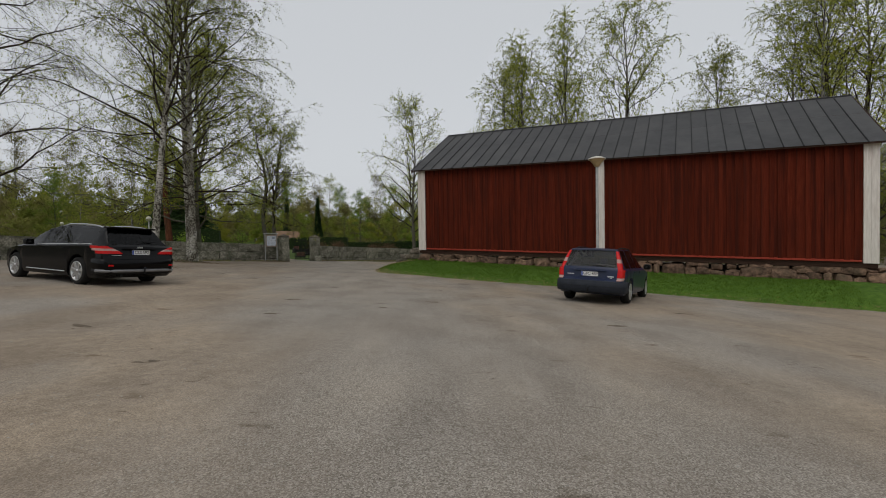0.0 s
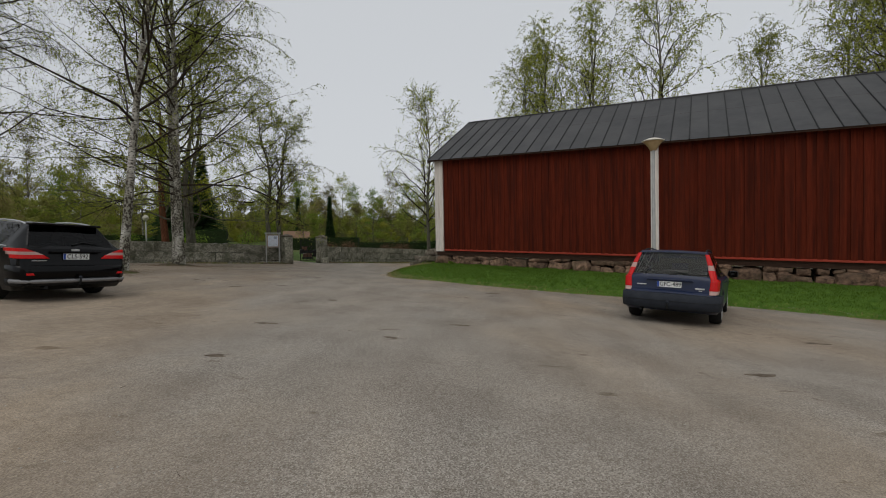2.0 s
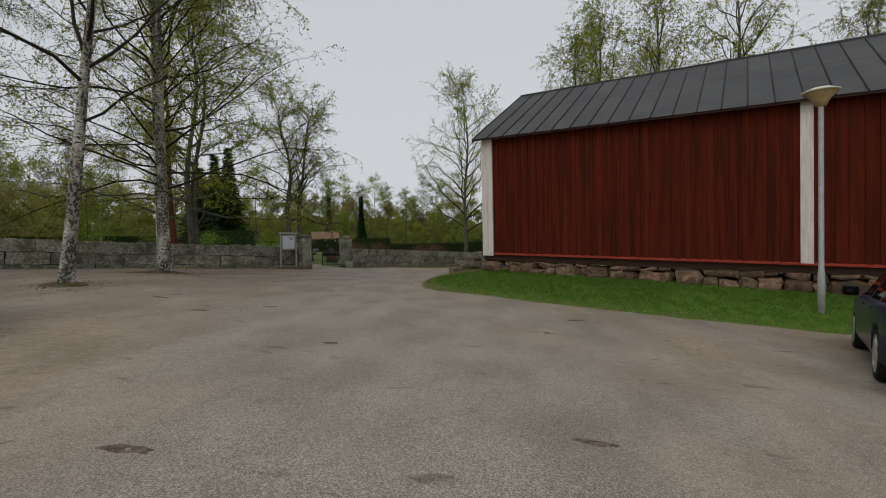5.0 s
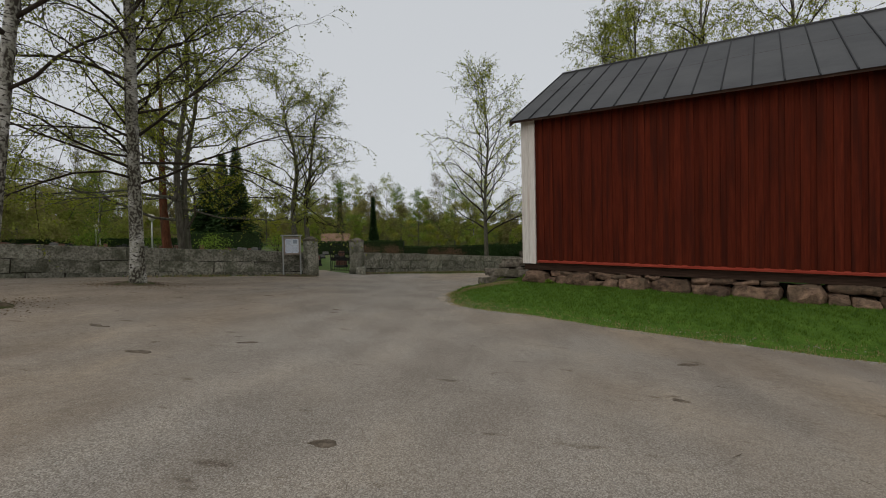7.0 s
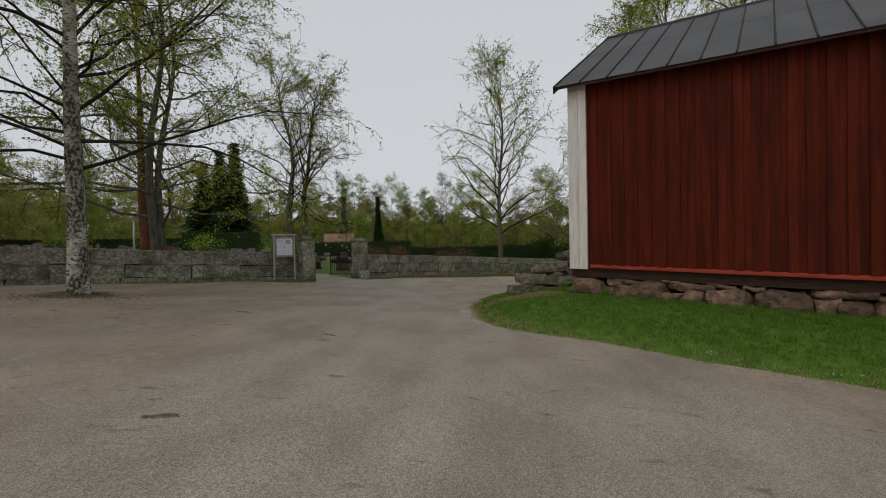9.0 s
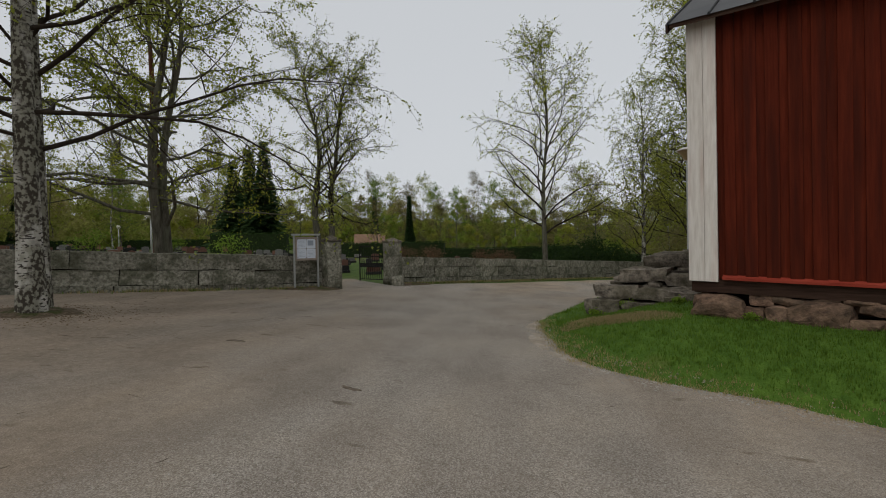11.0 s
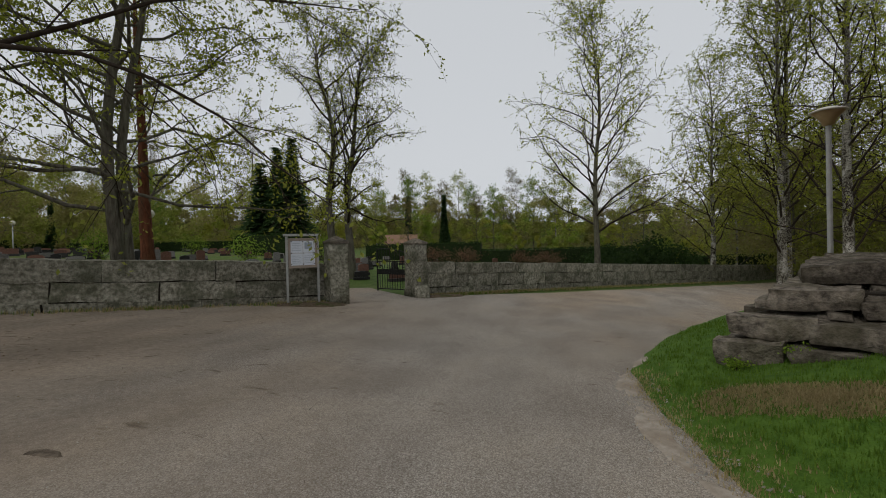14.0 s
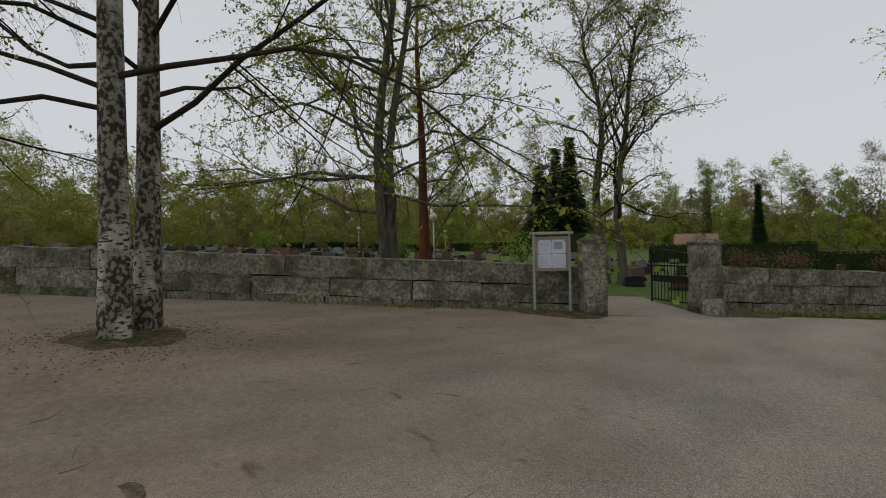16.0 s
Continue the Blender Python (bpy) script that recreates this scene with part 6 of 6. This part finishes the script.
BLUE_ESTATE = dict(
    L=4.72, H=1.5, R=0.325, xr=1.0, xf=3.76, reg="GFC-489", paint=M_CARBLUE, glass=M_CARGLASS, rail=M_BLACKPLASTIC, chrome=False, handle=M_CARBLUE, spokes=5, spoke_w=0.16,
    top=((0, 0.03, 0.07, 0.10, 0.13, 0.36, 0.42, 0.55, 2.0, 2.45, 2.9, 3.45, 4.3, 4.6, 4.72), (0.62, 0.66, 0.68, 0.93, 0.98, 1.40, 1.455, 1.48, 1.5, 1.475, 1.32, 1.02, 0.88, 0.74, 0.56)),
    belt=((0, 0.1, 0.6, 3.2, 4.72), (0.6, 0.92, 0.95, 0.94, 0.7)), floor=((0, 0.3, 4.3, 4.72), (0.36, 0.24, 0.22, 0.32)),
    wide=((0, 0.05, 0.3, 1.0, 3.8, 4.4, 4.72), (0.77, 0.82, 0.875, 0.9, 0.9, 0.83, 0.62)), roof=((0, 0.13, 0.42, 2.5, 3.2, 4.72), (0.8, 0.77, 0.64, 0.6, 0.7, 0.55)),
    rear=(0.13, 0.4), front=(2.55, 3.42), side=((0.5, 1.12), (1.2, 2.0), (2.08, 3.05)), plate=(0.055, 0.79), wiper=0.985, proud=0.014, handles=(1.55, 2.35),
    bands=(("rear_bumper", 0.3, 0.62, 0.022, M_PLASTIC, "grey plastic bumper", 0.045), ("bumper_strip", 0.44, 0.49, 0.045, M_BLACKPLASTIC, "black rubbing strip", 0.03)),
    lamps=(("tail_light", 0.64, 0.71, 0.7, 0.7, 0.87, 0.14, M_TAILCLEAR), ("tail_light", 0.71, 0.92, 0.7, 0.715, 0.87, 0.14, M_TAIL), ("tail_light", 0.92, 1.1, 0.715, 0.66, 0.87, 0.1, M_TAIL), ("tail_light", 1.1, 1.2, 0.66, 0.645, 0.85, 0.08, M_TAILCLEAR), ("tail_light", 1.2, 1.41, 0.645, 0.585, 0.8, 0.05, M_TAIL)),
    marks=(("lettering_bar", 0.42, 0.6, 0.755, 0.775, M_SILVER), ("lettering_bar", -0.62, -0.46, 0.72, 0.75, M_SILVER), ("lettering_bar", -0.58, -0.52, 0.69, 0.705, M_SILVER), ("brake_light", -0.16, 0.16, 1.37, 1.385, M_PLASTIC)))
car("dark blue estate car with tall red tail lights", parked(4.36, 13.1, 58, 1.0), BLUE_ESTATE)
BLACK_ESTATE = dict(
    L=4.83, H=1.5, R=0.34, xr=1.07, xf=3.92, reg="CLS-592", paint=M_CARBLACK, glass=M_TINT, rail=M_SILVER, chrome=True, handle=M_CARBLACK, spokes=7, spoke_w=0.1,
    top=((0, 0.04, 0.09, 0.13, 0.19, 0.5, 0.56, 0.7, 1.9, 2.4, 2.8, 3.2, 3.65, 4.4, 4.7, 4.83), (0.62, 0.7, 0.78, 0.98, 1.03, 1.39, 1.44, 1.46, 1.5, 1.475, 1.38, 1.22, 1.0, 0.87, 0.76, 0.55)),
    belt=((0, 0.12, 0.7, 3.5, 4.83), (0.62, 0.98, 1.02, 0.92, 0.72)), floor=((0, 0.3, 4.4, 4.83), (0.34, 0.2, 0.19, 0.28)),
    wide=((0, 0.06, 0.3, 1.1, 3.9, 4.5, 4.83), (0.78, 0.86, 0.92, 0.94, 0.94, 0.85, 0.6)), roof=((0, 0.19, 0.56, 2.4, 3.3, 4.83), (0.84, 0.76, 0.6, 0.6, 0.72, 0.55)),
    rear=(0.19, 0.5), front=(2.4, 3.55), side=((0.68, 1.3), (1.36, 2.1), (2.16, 3.2)), plate=(0.075, 0.84), wiper=1.06, proud=0.014, handles=(1.7, 2.6),
    bands=(("rear_bumper", 0.42, 0.68, 0.0, M_CARBLACK, "black bumper", 0.035), ("lower_bumper", 0.3, 0.44, -0.01, M_BLACKPLASTIC, "black lower bumper", 0.03), ("bumper_trim", 0.34, 0.43, 0.012, M_SKID, "silver skid trim", 0.03, 0.3)),
    lamps=(("tail_light", 0.8, 0.87, 0.43, 0.52, 0.95, 0.22, M_TAIL), ("tail_light", 0.87, 0.925, 0.52, 0.64, 0.95, 0.34, M_TAILCLEAR), ("tail_light", 0.925, 0.985, 0.64, 0.8, 0.94, 0.4, M_TAIL)),
    marks=(("oval_badge", -0.07, 0.07, 0.945, 0.985, M_SILVER), ("lettering_bar", 0.48, 0.7, 0.755, 0.768, M_SILVER), ("rear_reflector", 0.6, 0.8, 0.5, 0.54, M_TAIL), ("rear_reflector", -0.8, -0.6, 0.5, 0.54, M_TAIL)))
black_estate = car("glossy black estate car with silver roof rails", parked(-8.67, 12.16, 156, 1.07), BLACK_ESTATE)
part("spoiler", boxed(0.4, 0.66, -0.58, 0.58, 1.425, 1.465, 0.015), M_CARBLACK, black_estate)


# ---- litter, moss and sticks on the gravel ----
def mound(name, x, y, rx, ry, h, turn, material, label, category, seed):
    verts, faces = [], []
    n, rings = 22, 6
    c, s_ = math.cos(radians(turn)), math.sin(radians(turn))
    for j in range(rings + 1):
        for i in range(n):
            a = 2 * math.pi * i / n
            q = (j / rings) * (1 + 0.45 * noise.noise(Vector((math.cos(a) * 1.5, math.sin(a) * 1.5, seed))) + 0.35 * noise.noise(Vector((math.cos(a) * 5, math.sin(a) * 5, seed))))
            u, v = rx * q * math.cos(a), ry * q * math.sin(a)
            px, py = x + c * u - s_ * v, y + s_ * u + c * v
            z = plane_z(px, py) + uneven(px, py) + h * max(0, 1 - q * q) + 0.012 * noise.noise(Vector((px * 9, py * 9, seed))) * (1 if j < rings else 0) - (0.02 if j == rings else -0.006)
            verts.append((px - x, py - y, z - plane_z(x, y)))
    for j in range(rings):
        for i in range(n):
            faces.append((j * n + i, j * n + (i + 1) % n, (j + 1) * n + (i + 1) % n, (j + 1) * n + i))
    ob = raw(name, verts, faces, material, smooth=True)
    ob.location = (x, y, plane_z(x, y))
    return tagged(ob, label, category, "litter on the gravel")


M_SAND = mat("pale_sand", (0.27, 0.225, 0.175), (0.44, 0.385, 0.32), 9.0, 0.95, 0.5, (0.25, 0.2, 0.15), 2.5, 0.7, fine=90, dist=0.01)
for k, (x, y, rx, ry, turn) in enumerate(((-3.74, 25.7, 0.6, 0.14, 86), (-3.64, 24.1, 0.7, 0.15, 96), (-3.2, 22.75, 0.6, 0.13, 122), (-3.4, 27.0, 0.5, 0.11, 72))):
    mound("sand_patch", x, y, rx, ry, 0.006, turn, M_SAND, "thin pale patch of washed sand beside the grass", "sand", 70 + k)
M_LITTER = mat("brown_litter", (0.07, 0.055, 0.04), (0.2, 0.16, 0.12), 14.0, 0.95, 0.7, fine=60, dist=0.02)
for k, (x, y, rx, ry, h) in enumerate(((-12.2, 22.2, 0.85, 0.7, 0.08), (-11.0, 17.4, 0.5, 0.45, 0.08), (-10.75, 30.2, 0.75, 0.4, 0.07), (-11.3, 29.95, 0.7, 0.35, 0.05), (-8.6, 34.2, 1.0, 0.35, 0.07))):
    mound("moss_mound", x, y, rx, ry, h, 52 if k > 1 else 0, M_MOSS, "mossy mound with brown leaf litter", "moss", 10 + k)
for k, (x, y, rx, ry) in enumerate(((-1.28, 9.54, 0.17, 0.08), (-2.99, 8.04, 0.2, 0.1), (-3.33, 10.16, 0.24, 0.09), (-0.3, 10.9, 0.2, 0.08), (0.73, 17.26, 0.25, 0.09), (-3.2, 13.6, 0.14, 0.1), (-6.5, 15.7, 0.25, 0.11),
                                    (-0.06, 15.4, 0.13, 0.08), (-5.54, 16.6, 0.22, 0.09), (-7.96, 21.8, 0.2, 0.09), (-8.2, 16.9, 0.3, 0.1), (-4.9, 6.2, 0.25, 0.1), (-3.0, 4.6, 0.16, 0.08), (3.2, 8.4, 0.25, 0.09), (5.6, 10.8, 0.3, 0.1), (-5.6, 20.4, 0.16, 0.07))):
    mound("leaf_litter", x, y, rx * 0.8, ry * 0.7, 0.002, k * 37 % 50 - 25, M_LITTER, "small flat patch of dark brown litter on gravel", "litter", 40 + k)


def sticks(name, n, spot, seed, label, length=(0.06, 0.26), r0=0.0024):
    r = random.Random(seed)
    v, f = [], []
    for _ in range(n):
        x, y = spot(r)
        a, L = r.uniform(0, 6.283), r.uniform(*length)
        p = [Vector((x, y, 0)), Vector((x + L * 0.5 * math.cos(a), y + L * 0.5 * math.sin(a), 0)), Vector((x + L * math.cos(a + r.gauss(0, 0.3)), y + L * math.sin(a + r.gauss(0, 0.3)), 0))]
        for q in p:
            q.z = plane_z(q.x, q.y) + uneven(q.x, q.y) + r0
        add_tube(v, f, p, [r0, r0 * 0.8, r0 * 0.5], 4)
    tagged(raw(name, v, f, M_LITTER), label, "twigs", kind="stuff")


sticks("fallen_twigs", 170, lambda r: (r.gauss(-10.5, 3.0), r.gauss(23.0, 3.2)), 5, "fallen brown birch twigs strewn over the gravel")
sticks("fallen_twigs", 200, lambda r: (r.uniform(-9, 6), r.uniform(3, 20)), 6, "few fallen brown twigs on the gravel", (0.04, 0.15), 0.002)


def pebbles(name, n, spot, seed, label, size, material):
    r = random.Random(seed)
    v, f = [], []
    for _ in range(n):
        x, y = spot(r)
        s = r.uniform(*size)
        inside = edge_gap(x, y)
        if inside > 0.12:
            continue
        z = max(plane_z(x, y) + uneven(x, y), bank_z(x, y) if inside > 0 else -9)
        i = len(v)
        for dx, dy, dz in ((-1, -0.6, 0), (0.8, -0.9, 0), (1, 0.7, 0), (-0.7, 1, 0), (r.uniform(-0.3, 0.3), r.uniform(-0.3, 0.3), 0.75)):
            v.append((x + dx * s * r.uniform(0.7, 1.1), y + dy * s * r.uniform(0.7, 1.1), z - 0.002 + dz * s))
        f += [(i, i + 1, i + 4), (i + 1, i + 2, i + 4), (i + 2, i + 3, i + 4), (i + 3, i, i + 4)]
    tagged(raw(name, v, f, material), label, "pebbles", kind="stuff")


M_PEBBLE = mat("pebble", (0.2, 0.185, 0.16), (0.4, 0.375, 0.33), 3.0, 0.9, 0.0)


def verge(r):
    i = r.randrange(11)
    (ax, ay), (bx, by) = EDGE[i], EDGE[i + 1]
    t = r.random()
    return ax + t * (bx - ax) + r.gauss(-0.12, 0.16), ay + t * (by - ay) + r.gauss(-0.1, 0.16)


M_SCRAP = mat("leaf_scrap", (0.07, 0.045, 0.025), (0.16, 0.11, 0.06), 30.0, 0.95, 0.0)
pebbles("leaf_scraps", 1600, lambda r: (r.gauss(-12.2, 0.75), r.gauss(22.2, 0.65)), 18, "brown leaf scraps round the birch's foot", (0.008, 0.02), M_SCRAP)
pebbles("leaf_scraps", 700, lambda r: (r.gauss(-11.0, 0.5), r.gauss(17.4, 0.5)), 19, "brown leaf scraps round the leaning birch's foot", (0.008, 0.02), M_SCRAP)
pebbles("pebbles", 3500, verge, 8, "loose pale grit along the grass edge", (0.006, 0.02), M_PEBBLE)
pebbles("pebbles", 9000, lambda r: (r.gauss(-2, 3.2), r.uniform(1.0, 26)), 9, "loose pale and grey grit on the yard", (0.004, 0.011), M_PEBBLE)


# rough grass along the wall's foot
def wall_foot(r):
    pts = RIGHT if r.random() < 0.6 else LEFT
    k = r.randrange(2 if pts is LEFT else 3)
    (ax, ay), (bx, by) = pts[k], pts[k + 1]
    t = r.random()
    d = 0.34 + abs(r.gauss(0, 0.16))
    x, y = ax + t * (bx - ax) + ACROSS.x * d, ay + t * (by - ay) + ACROSS.y * d
    if pts is LEFT and r.random() < 0.5 + 0.5 * t:
        return None
    return x, y, plane_z(x, y)


tagged(tuft_field("grass", 9000, wall_foot, 0.08, 0.008, M_DRYGRASS, 31), "thin dry grass along the churchyard wall's foot", "grass", kind="stuff")
tagged(tuft_field("grass", 5000, wall_foot, 0.07, 0.008, M_BLADE, 32), "thin green grass along the churchyard wall's foot", "grass", kind="stuff")
